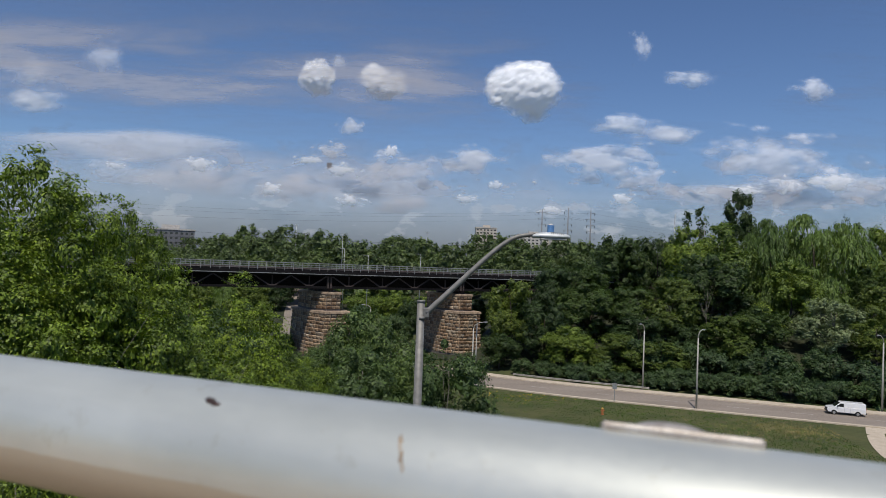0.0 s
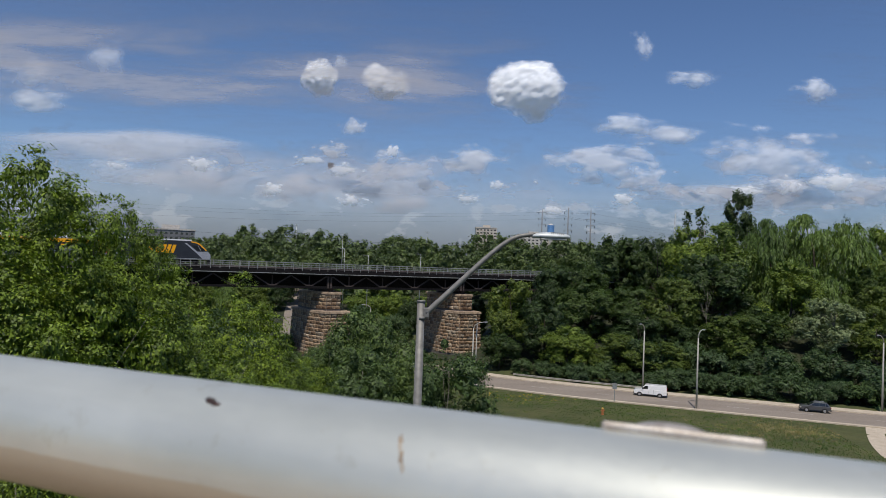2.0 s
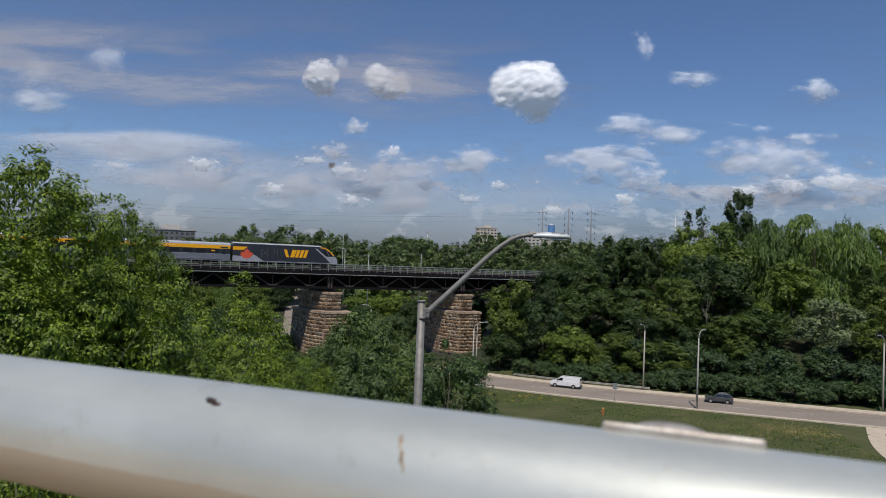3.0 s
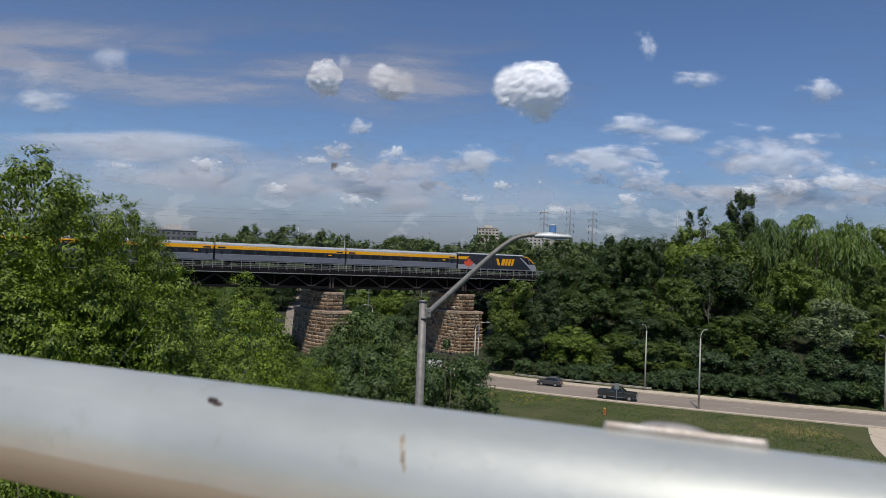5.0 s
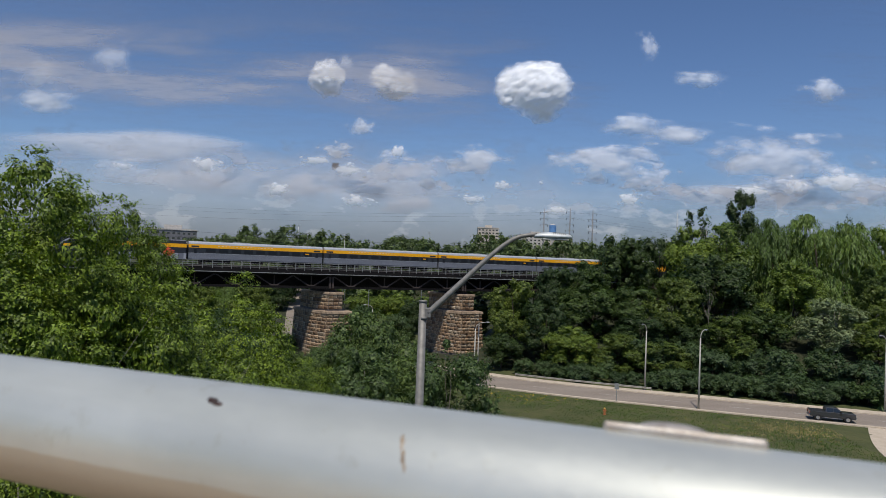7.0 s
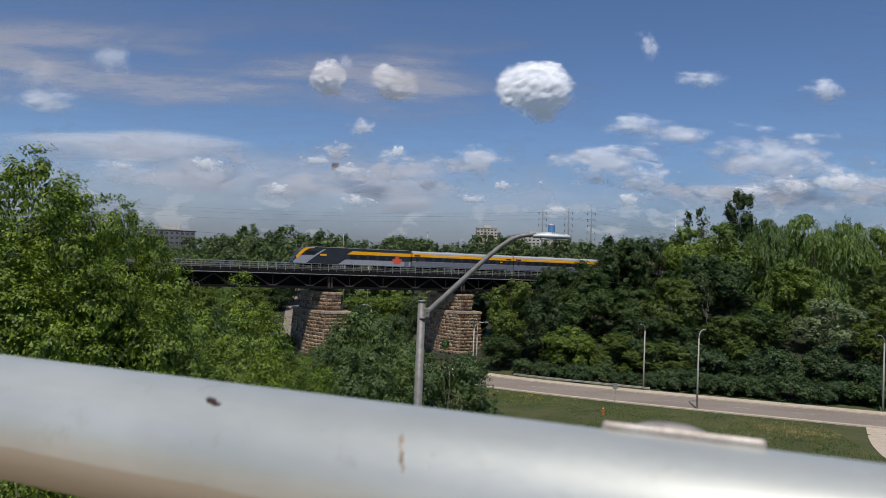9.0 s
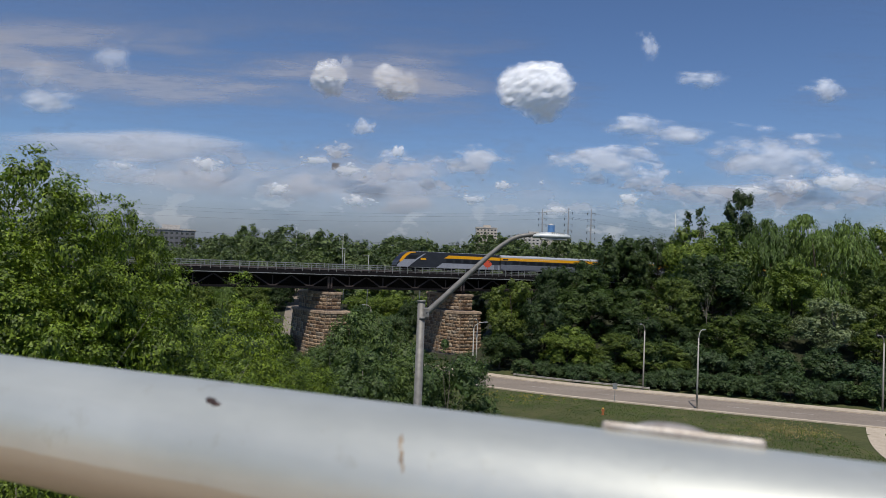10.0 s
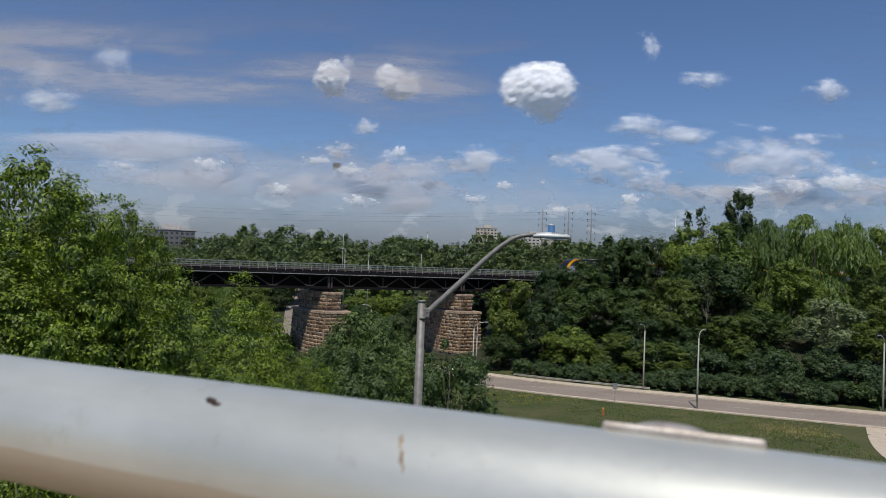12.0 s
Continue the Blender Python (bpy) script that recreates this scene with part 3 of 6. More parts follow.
def crown_mesh(seed, clumps, per, size, shape, clump_r, flat=0.75, lobes=26, small=0.26, large=0.5, inner=0.16, coarse=1.8, up=0.5):
    """Many small leaves on sprays that clothe the boughs of a crown. Unit height."""
    rng = np.random.default_rng(seed)
    bough = crown_lobes(rng, seed, shape, lobes, small, large)
    odds = bough[:, 3] ** 2
    pick = bough[rng.choice(lobes, clumps, p=odds / odds.sum())]
    away = rng.normal(size=(clumps, 3)) + pick[:, :3] * np.array([2.2, 2.2, 0]) + np.array([0, 0, 0.5])
    away /= np.linalg.norm(away, axis=1)[:, None]
    reach = rng.uniform(0.78, 1.08, clumps)
    reach[rng.random(clumps) < 0.2] *= 0.55
    cs = pick[:, :3] + away * (pick[:, 3] * reach)[:, None] * np.array([1, 1, 0.95])
    rad = clump_r * rng.uniform(0.5, 1.4, clumps)
    n = clumps * per
    v = rng.normal(size=(n, 3))
    v /= np.linalg.norm(v, axis=1)[:, None]
    k = rng.random(n) ** 0.45
    p = np.repeat(cs, per, axis=0) + v * (np.repeat(rad, per) * k)[:, None] * np.array([1, 1, flat])
    nrm = v * 0.45 + np.repeat(away, per, axis=0) * 0.7 + np.array([0, 0, up]) + rng.normal(size=(n, 3)) * 0.34
    sizes = size * rng.uniform(0.55, 1.4, n)
    p2, v2, s2 = inner_leaves(rng, bough, int(n * inner), size, coarse)
    p, nrm, sizes = np.concatenate((p, p2)), np.concatenate((nrm, v2 + np.array([0, 0, 0.3]))), np.concatenate((sizes, s2))
    lift = 1.0 / np.percentile(p[:, 2], 99.7)
    p[:, 2] *= lift
    nrm /= np.linalg.norm(nrm, axis=1)[:, None]
    t = np.cross(nrm, rng.normal(size=p.shape))
    return leaf_mesh(p, nrm, t, sizes, 1.3, 0.85), cs * np.array([1, 1, lift])


def willow_mesh(seed, strands, per, size, shape, lobes=36):
    """Long hanging strands of narrow leaves over the boughs of a dome."""
    rng = np.random.default_rng(seed)
    bough = crown_lobes(rng, seed, shape, lobes, 0.26, 0.5)
    pick = bough[rng.integers(0, lobes, strands)]
    away = rng.normal(size=(strands, 3)) + pick[:, :3] * np.array([2.4, 2.4, 0]) + np.array([0, 0, 0.9])
    away /= np.linalg.norm(away, axis=1)[:, None]
    cs = pick[:, :3] + away * pick[:, 3:4] * np.array([1, 1, 0.8])
    drop = rng.uniform(0.02, 0.10, strands)
    u = np.tile(np.linspace(0, 1, per), strands)
    out = np.repeat(away * np.array([1, 1, 0]), per, axis=0)
    p = np.repeat(cs, per, axis=0) + out * (0.05 * np.sqrt(u))[:, None] + rng.normal(size=(len(u), 3)) * 0.006
    p[:, 2] -= np.repeat(drop, per) * u ** 1.3
    p[:, 2] = np.maximum(p[:, 2], 0.03)
    nrm = np.repeat(away, per, axis=0) * 0.8 + rng.normal(size=p.shape) * 0.3 + np.array([0, 0, 0.35])
    t = np.array([0, 0, -1.0]) + out * 0.5 + rng.normal(size=p.shape) * 0.22
    sizes = size * rng.uniform(0.6, 1.4, len(p))
    p2, v2, s2 = inner_leaves(rng, bough, 2600, size)
    p, nrm, sizes = np.concatenate((p, p2)), np.concatenate((nrm, v2)), np.concatenate((sizes, s2))
    t = np.concatenate((t, np.tile(np.array([0.1, 0.1, -1.0]), (len(p2), 1))))
    lift = 1.0 / np.percentile(p[:, 2], 99.7)
    p[:, 2] *= lift
    nrm /= np.linalg.norm(nrm, axis=1)[:, None]
    return leaf_mesh(p, nrm, t, sizes, 2.2, 0.6), cs * np.array([1, 1, lift])


def limbs(seed, cs, count, trunk_r, fork, lean=0.0):
    """A tapered trunk with limbs that reach towards clumps of the crown. Unit height."""
    rnd = random.Random(seed)
    top = max(c[2] for c in cs) * 0.8
    axis = [Vector((lean * h * h + 0.012 * math.sin(h * 9 + seed), 0.012 * math.cos(h * 7 + seed), h * top)) for h in np.linspace(0, 1, 8)]
    axis[0].z = -0.04
    trunk = [tube(axis, [trunk_r * (1.25 if i == 0 else 1) * (1 - 0.11 * i) for i in range(8)], 8)]
    arms = []
    for k in range(count):
        c = Vector(cs[rnd.randrange(len(cs))])
        h = max(fork, min(0.8, (c.z / top) * 0.6 + rnd.uniform(-0.1, 0.1)))
        i = int(h * 7)
        a = axis[min(i, 7)]
        mid = a.lerp(c, 0.5) + Vector((rnd.uniform(-.02, .02), rnd.uniform(-.02, .02), -0.03 + rnd.uniform(0, 0.05)))
        r = trunk_r * (0.5 - 0.3 * h)
        arms.append(tube([a, a.lerp(mid, 0.5), mid, mid.lerp(c, 0.6), c], [r, r * 0.75, r * 0.55, r * 0.35, r * 0.15], 5))
    return tubes(trunk), tubes(arms)


def tree_kind(name, seed, label, category, leaf, bark, crown_of, arms, trunk_r, fork, group):
    """A tree of unit height at the origin; copies of it are scaled to their true height."""
    crown, cs = crown_of(seed)
    root = thing(name, Matrix.Identity(4), label, category, group)
    trunk, limb = limbs(seed, cs, arms, trunk_r, fork)
    part("trunk", trunk, bark, root)
    part("branchwork", limb, bark, root)
    part("crown", crown, leaf, root)
    return root


def leafy(*shape_of, **more):
    return lambda seed: crown_mesh(seed, *shape_of, **more)


def broad(h):
    return 0.42 * math.sqrt(max(0, 1 - ((h - 0.55) / 0.47) ** 2)) if 0.1 < h else 0


def slim(h):
    return 0.13 * math.sqrt(max(0, 1 - ((h - 0.6) / 0.42) ** 2)) if 0.3 < h else 0


def low(h):
    return 0.62 * math.sqrt(max(0, 1 - ((h - 0.42) / 0.56) ** 2))


def dome(h):
    return 0.50 * math.sqrt(max(0, 1 - ((h - 0.45) / 0.52) ** 2)) if 0.05 < h else 0


KINDS = {}


def place_tree(kind, x, y, top, spread=1.0, spin=None):
    """Stand a tree of a kind on the ground so that its top reaches a height."""
    roots = KINDS[kind]
    z = ground_z(x, y) - 0.1
    h = max(1.5, top - z)
    rnd = random.Random(int(x * 131 + y * 17 + top * 7))
    root = roots[rnd.randrange(len(roots))]
    a = rnd.uniform(0, 360) if spin is None else spin
    m = pose(x, y, z, 0, 0, a) @ Matrix.Diagonal((h * spread, h * spread, h, 1))
    if not root.get("used"):
        root["used"] = 1
        root.matrix_basis = m
        return root
    made = copy_thing(root, m)
    made.matrix_basis = m
    return made


def near_road(x):
    return int(np.abs(ROAD_XY[:, 0] - x).argmin())


def plant_woods():
    bank = "trees on the wooded bank"
    leaves = leafy(560, 26, 0.0195, broad, 0.046, 0.95)
    KINDS["dark"] = [tree_kind("tree", s, "broad dark green leafy tree on the bank", "tree", LEAF_DARK, BARK, leaves, 10, 0.018, 0.3, bank) for s in (1, 2, 3)]
    KINDS["mid"] = [tree_kind("tree", s, "rounded mid green leafy tree beside the road", "tree", LEAF_MID, BARK, leaves, 10, 0.016, 0.3, bank) for s in (4, 5, 6)]
    KINDS["round"] = [tree_kind("tree", s, "full-crowned fresh green tree on the bank", "tree", LEAF_BRIGHT, BARK, leafy(600, 27, 0.0185, broad, 0.045, 0.95, 30), 10, 0.016, 0.3, bank) for s in (21, 22)]
    KINDS["poplar"] = [tree_kind("poplar_tree", s, "slender poplar with upright leafy branches", "tree", LEAF_DARK, BARK_PALE, leafy(260, 28, 0.0145, slim, 0.026, 1.5, 18, 0.3, 0.6), 16, 0.010, 0.25, "poplars") for s in (9, 10)]
    KINDS["feather"] = [tree_kind("poplar_tree", s, "slender poplar with sparse feathery branches", "tree", LEAF_DARK, BARK_PALE, leafy(95, 14, 0.0125, slim, 0.020, 1.6, 16, 0.3, 0.6), 18, 0.009, 0.25, "poplars") for s in (23, 24)]
    KINDS["willow"] = [tree_kind("willow_tree", 11, "large pale green weeping willow", "tree", LEAF_WILLOW, BARK, lambda seed: willow_mesh(seed, 2400, 12, 0.0125, dome), 10, 0.02, 0.3, "willows")]
    KINDS["silver"] = [tree_kind("tree", 12, "silvery green sparse-leaved tree", "tree", LEAF_SILVER, BARK_PALE, leafy(520, 26, 0.0185, broad, 0.05, 0.95), 14, 0.014, 0.2, bank)]
    KINDS["bush"] = [tree_kind("shrub", s, "dense dark green shrub at the roadside", "shrub", LEAF_HEDGE, BARK, leafy(270, 20, 0.047, low, 0.10, 1.2, 22), 8, 0.012, 0.05, "roadside shrubs") for s in (13, 14)]
    KINDS["thicket"] = [tree_kind("shrub", s, "tall leafy green thicket below the bridge", "shrub", LEAF_THICKET, BARK_PALE, leafy(680, 28, 0.0160, dome, 0.042, 1.0, 34), 14, 0.010, 0.08, "thicket in the valley") for s in (15, 16)]
    KINDS["maple"] = [tree_kind("tree", s, "large fresh green maple close to the viewer", "tree", LEAF_NEAR, BARK, leafy(1900, 44, 0.0066, broad, 0.032, 0.34, 64, 0.18, 0.40, inner=0.10, coarse=1.2, up=0.95), 34, 0.010, 0.25, "trees close by") for s in (17, 18)]
    KINDS["sapling"] = [tree_kind("tree", s, "fresh green young tree close to the viewer", "tree", LEAF_NEAR, BARK_PALE, leafy(1350, 42, 0.0074, dome, 0.040, 0.36, 48, 0.18, 0.40, inner=0.10, coarse=1.2, up=0.95), 18, 0.008, 0.12, "trees close by") for s in (19, 20)]

    # the wooded bank beyond the road: the skyline row, the slope, the roadside
    for kind, x, y, top, spread in [
        ("dark", 41.78, 168, 27.96, 1.03), ("dark", 29.79, 152, 21.59, 1.2), ("dark", 24.15, 148, 20.13, 0.87), ("feather", 60.38, 172, 35.68, 0.9), ("feather", 65.78, 172, 36.75, 0.9),
        ("poplar", 73.93, 174, 41.28, 0.85), ("poplar", 76.82, 172, 40.17, 0.7), ("dark", 52.28, 166, 28.56, 0.8), ("round", 56.83, 156, 30.01, 0.82), ("round", 63.73, 154, 31.32, 0.90),
        ("willow", 81.32, 150, 33.01, 1.00), ("willow", 73.93, 154, 32.22, 0.7), ("feather", 104.75, 180, 36.21, 0.73), ("poplar", 108.37, 180, 34.55, 0.91), ("round", 97.09, 152, 31.47, 0.75), ("dark", 89.62, 142, 21.94, 1.2)]:
        place_tree(kind, x, y, top, spread)
    for kind, x, y, top, spread in [
        ("round", 70.49, 138, 22.62, 1.15), ("dark", 56.25, 142, 23.97, 1.2), ("mid", 45.91, 136, 18.53, 1.17), ("silver", 72.36, 126, 16.01, 1.4), ("dark", 38.62, 140, 16.54, 1.4), ("dark", 31.51, 142, 17.14, 1.4),
        ("mid", 14.06, 138, 16.93, 0.97), ("mid", 54.20, 126, 12.20, 1.5), ("round", 23.54, 126, 9.26, 1.5), ("mid", 31.93, 124, 8.23, 1.6), ("mid", 39.51, 122, 7.51, 1.6), ("dark", 11.45, 130, 7.04, 1.3),
        ("mid", 77.92, 122, 12.80, 1.4), ("dark", 61.25, 130, 13.77, 1.5), ("dark", 37.66, 130, 11.26, 1.38), ("dark", 20.45, 134, 13.06, 1.1), ("dark", 47.38, 130, 10.02, 1.6), ("mid", 84.9, 134, 18.6, 1.0)]:
        place_tree(kind, x, y, top, spread)
    rnd = random.Random(5)
    for k in range(28):
        # shrubs close behind the kerb
        u = k / 27
        i = near_road(92 - 80 * u)
        q = ROAD[i] + road_side(i) * (9.9 + rnd.uniform(-0.5, 1.2))
        place_tree("bush", q.x, q.y, 2.3 + rnd.uniform(0, 1.4) + (1.2 if u < 0.55 else 0), 1.2)
    for k in range(16):
        u = k / 15
        i = near_road(94 - 76 * u)
        q = ROAD[i] + road_side(i) * (17 + 5 * (k % 2) + rnd.uniform(-2, 2))
        place_tree("bush", q.x, q.y, ground_z(q.x, q.y) + rnd.uniform(4.0, 6.0), 1.1)
    for k in range(9):
        x = 26 + 11 * k + rnd.uniform(-3, 3)
        place_tree("dark", x, 190 - x * 0.2 + rnd.uniform(-6, 6), 24 + rnd.uniform(-3, 1) - (3 if x < 36 else 0), 1.0)

    # the valley below the railway bridge
    for kind, x, y, top, spread in [
        ("thicket", -9.72, 84, 13.97, 0.8), ("thicket", -12.32, 86, 10.98, 0.7), ("thicket", -12.73, 80, 10.23, 0.8), ("thicket", -5.73, 82, 12.58, 0.75), ("thicket", 0.95, 66, 11.97, 0.85),
        ("thicket", -2.5, 72, 10.52, 0.8), ("thicket", -7.47, 66, 11.21, 0.85), ("round", -14.8, 196, 11.95, 1.2), ("round", -24.05, 206, 10.71, 1.5), ("round", -13.2, 210, 10.1, 1.5), ("round", -6.4, 215, 9.3, 1.5),
        ("dark", -7.95, 190, 9.61, 1.0), ("willow", -54.3, 170, 12.03, 1.0), ("dark", -56.33, 190, 11.13, 1.2), ("mid", -65.01, 178, 12.48, 1.2), ("mid", -13.3, 180, 5.5, 1.6), ("dark", -8.08, 166, 4.69, 1.0)]:
        place_tree(kind, x, y, top, spread)
    for kind, x, y, top, spread in [
        ("bush", -47.1, 150, 6.35, 0.9), ("bush", -49.11, 158, 7.64, 0.9), ("bush", -42.61, 120, 9.97, 0.9), ("bush", -31.28, 112, 7.25, 0.9),
        ("mid", -40.6, 152, 9.3, 1.0), ("dark", 8, 158, 12, 1.0), ("dark", 17, 164, 15, 1.0), ("mid", 14, 150, 13, 1.0), ("bush", -20.86, 180, 8.15, 1.0), ("bush", -11.32, 172, 6.87, 0.8), ("bush", -52, 182, 7.5, 1.0), ("mid", -58, 165, 11.6, 1.0),
        ("bush", -35.95, 130, 5.73, 1.0), ("bush", -31.74, 140, 4.54, 1.0), ("thicket", -9.86, 102, 10.6, 0.8), ("thicket", -15.2, 98, 8.2, 0.8), ("thicket", -20, 114, 5.6, 0.9), ("thicket", -24.5, 116, 4.6, 0.9), ("mid", -53, 186, 11.5, 1.3), ("mid", -47.5, 160, 9.6, 1.2), ("mid", -62, 200, 13, 1.2), ("bush", -3, 128, 3.2, 1.0), ("mid", -60, 222, 11, 1.2), ("round", -66, 238, 13.5, 1.2), ("mid", -74, 246, 15, 1.2), ("dark", -57, 236, 12, 1.2), ("mid", -72, 218, 13, 1.2), ("dark", 6, 196, 11, 1.2), ("mid", 14, 188, 12.5, 1.2), ("dark", 23, 196, 14, 1.2)]:
        place_tree(kind, x, y, top, spread)

    # trees close to the viewer
    for kind, x, y, top, spread in [
        ("maple", -18.08, 29, 23.5, 0.62), ("maple", -20.18, 27, 23.1, 0.7), ("maple", -16.39, 31, 22.36, 0.55), ("maple", -16.38, 34, 21.79, 0.45),
        ("maple", -14.9, 33, 20.84, 0.38), ("sapling", -15.72, 42, 18.86, 0.7), ("sapling", -14.78, 33, 18.38, 0.7), ("sapling", -13.82, 44, 16.66, 0.8), ("sapling", -11.5, 46, 14.35, 0.8),
        ("sapling", -12.67, 24, 17.52, 0.6), ("sapling", -12.11, 32, 16.13, 0.7), ("sapling", -12.18, 20, 17.19, 0.6), ("sapling", -10.58, 50, 12.29, 0.7)]:
        place_tree(kind, x, y, top, spread)

    # bare grey stems standing among the leaves
    for x, y, top, seed, fat, label in [
        (-14.32, 23, 19.24, 42, 0.004, "bare grey sapling among the leaves"),
        (-13.35, 29, 19.99, 43, 0.004, "bare grey sapling among the leaves"),
        (52.9, 136, 19.6, 44, 0.006, "pale dead tree standing among the leaves")]:
        rng = np.random.default_rng(seed)
        tips = np.stack([rng.normal(0, 0.2, 14), rng.normal(0, 0.2, 14), rng.uniform(0.5, 1.0, 14)], axis=1)
        z = ground_z(x, y) - 0.1
        root = thing("bare_tree", pose(x, y, z) @ Matrix.Diagonal((top - z, top - z, top - z, 1)), label, "tree", "bare trees")
        trunk, limb = limbs(seed, tips, 10, fat, 0.5)
        part("trunk", trunk, BARK_PALE, root)
        part("branchwork", limb, BARK_PALE, root)

    for root in [r for roots in KINDS.values() for r in roots if not r.get("used")]:
        for o in (*root.children_recursive, root):
            bpy.data.objects.remove(o)


plant_woods()


def far_woods():
    """The belt of woods on the skyline, too many trees to count."""
    rnd = random.Random(8)
    base, _ = crown_mesh(31, 135, 12, 0.035, broad, 0.065, 0.9, 18)
    co = np.empty(len(base.vertices) * 3, dtype=np.float32)
    base.vertices.foreach_get("co", co)
    co = co.reshape(-1, 3)
    parts = []
    for k in range(330):
        y = rnd.uniform(240, 330) if k % 5 < 3 else rnd.uniform(330, 520)
        x = y * (-0.74 + 1.5 * ((k * 0.6180339) % 1.0))
        if y < 300 and x > 40:
            continue
        z = ground_z(x, y)
        h = (rnd.choice((16, 17, 18, 20, 22)) if x > -0.33 * y else 15.0) * rnd.uniform(0.94, 1.06) + (y - 240) * 0.02
        a = rnd.uniform(0, 6.28)
        r = np.array([[math.cos(a), -math.sin(a), 0], [math.sin(a), math.cos(a), 0], [0, 0, 1]])
        parts.append((co @ r.T) * np.array([h * 0.95, h * 0.95, h]) + np.array([x, y, z - 0.5]))
    q = np.concatenate(parts).astype(np.float32)
    n = len(q) // 3
    me = bpy.data.meshes.new("far_woods")
    me.vertices.add(n * 3)
    me.vertices.foreach_set("co", q.ravel())
    me.loops.add(n * 3)
    me.loops.foreach_set("vertex_index", np.arange(n * 3, dtype=np.int32))
    me.polygons.add(n)
    me.polygons.foreach_set("loop_start", np.arange(0, n * 3, 3, dtype=np.int32))
    me.update(calc_edges=True)
    solid("far_woods", me, LEAF_FAR, "belt of hazy green woods along the skyline", "woods", kind="stuff")


far_woods()
for along, seed in ((0.0, 3), (29.7, 4)):
    stone_pier(along, seed)


# ---- the viewer's own bridge: handrail, footway, abutment ----
RAIL_TURN = pose(0, 0.265, 19.7633, 0, 0, -21.88)


def handrail():
    hr = thing("handrail", RAIL_TURN, "galvanised steel tube handrail with rust marks", "handrail")
    n, verts, faces = 96, [], []
    for x in (-3.2, 2.6):
        verts += [(x, 0.03 * math.sin(2 * math.pi * k / n), 0.03 * math.cos(2 * math.pi * k / n)) for k in range(n)]
    faces = [(k, (k + 1) % n, n + (k + 1) % n, n + k) for k in range(n)] + [tuple(range(n)), tuple(range(2 * n - 1, n - 1, -1))]
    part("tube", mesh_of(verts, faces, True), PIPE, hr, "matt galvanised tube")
    for x in (-2.7, 2.2):
        part("post", tubes([tube([(x, 0, -1.02), (x, 0, -0.028)], 0.024, 16)]), PIPE, hr)
    rust = mottled("rust_stain", (0.20, 0.14, 0.09), (0.50, 0.42, 0.32), 300.0, 0.9, bump=0.3, dist=0.001)
    bug = mottled("dark_fleck", (0.015, 0.010, 0.008), (0.07, 0.03, 0.02), 400.0, 0.6, bump=0.3, dist=0.001)
    tab = mottled("bare_worn_steel", (0.30, 0.24, 0.185), (0.58, 0.54, 0.49), 90.0, 0.5, 0.5, bump=0.1, dist=0.001)

    def on_tube(s, ang):
        """A place on the tube's skin: along it, and round it from the top towards the viewer."""
        return pose(s, 0, 0, ang) @ pose(0, 0, 0.03)

    def blob(name, lumps, mat, label):
        bm = bmesh.new()
        for s, ang, a, b, h in lumps:
            bmesh.ops.create_icosphere(bm, subdivisions=2, radius=1.0, matrix=on_tube(s, ang) @ Matrix.Diagonal((a, b, h, 1)))
        for v in bm.verts:
            v.co += noise.noise_vector(v.co * 900) * 0.00018
        part(name, bm, mat, hr, label, True)
    s, a = -0.0944, 32.01
    blob("fleck", [(s - 0.0012, a - 1, 0.0024, 0.0016, 0.0007), (s + 0.0022, a + 1.6, 0.0026, 0.0012, 0.0006), (s - 0.003, a - 2.5, 0.0015, 0.0012, 0.0005)], bug, "dark brown fleck of dirt")
    s, a = -0.0062, 40.24
    s2, a2 = -0.0018, 61.80
    blob("rust_run", [(s + (s2 - s) * k / 7 + 0.0003 * math.sin(k * 2.1), a + (a2 - a) * k / 7, 0.0006 + 0.0003 * math.sin(k * 1.7), 0.0016, 0.0001) for k in range(8)], rust, "tan rust run")
    # a worn flat tab with a low boss, welded on the crown of the tube
    bm = boxes((0.062, 0.1155, -0.005, 0.007, -0.001, 0.0029), bevel=0.0014)
    bmesh.ops.transform(bm, matrix=pose(0, 0, 0, -14) @ pose(0, 0, 0.03), verts=bm.verts[:])
    part("tab", bm, tab, hr, "worn bare steel tab")
    bm = bmesh.new()
    bmesh.ops.create_uvsphere(bm, u_segments=24, v_segments=10, radius=1.0, matrix=pose(0, 0, 0, -17) @ pose(0.085, 0.002, 0.0315) @ Matrix.Diagonal((0.0135, 0.007, 0.0038, 1)))
    part("boss", bm, tab, hr, "rounded boss on the tab", True)
    return hr


handrail()
DECK = pose(0, 0.265, 0, 0, 0, -21.88)
# out of view; its brown is picked so the bounce warms the handrail
solid("footway", boxes((-40, 40, -9.0, 0.16, 18.25, 18.74), bevel=0.02), BROWN_FOOTWAY, "unseen concrete footway of the road bridge, made brown for warm bounce on the handrail", "footway", kind="structure", m=DECK)
solid("abutment", boxes((-40, 40, -8.6, -0.6, 2.0, 18.25)), CONCRETE, "plain concrete wall carrying the footway", "wall", kind="structure", m=DECK)


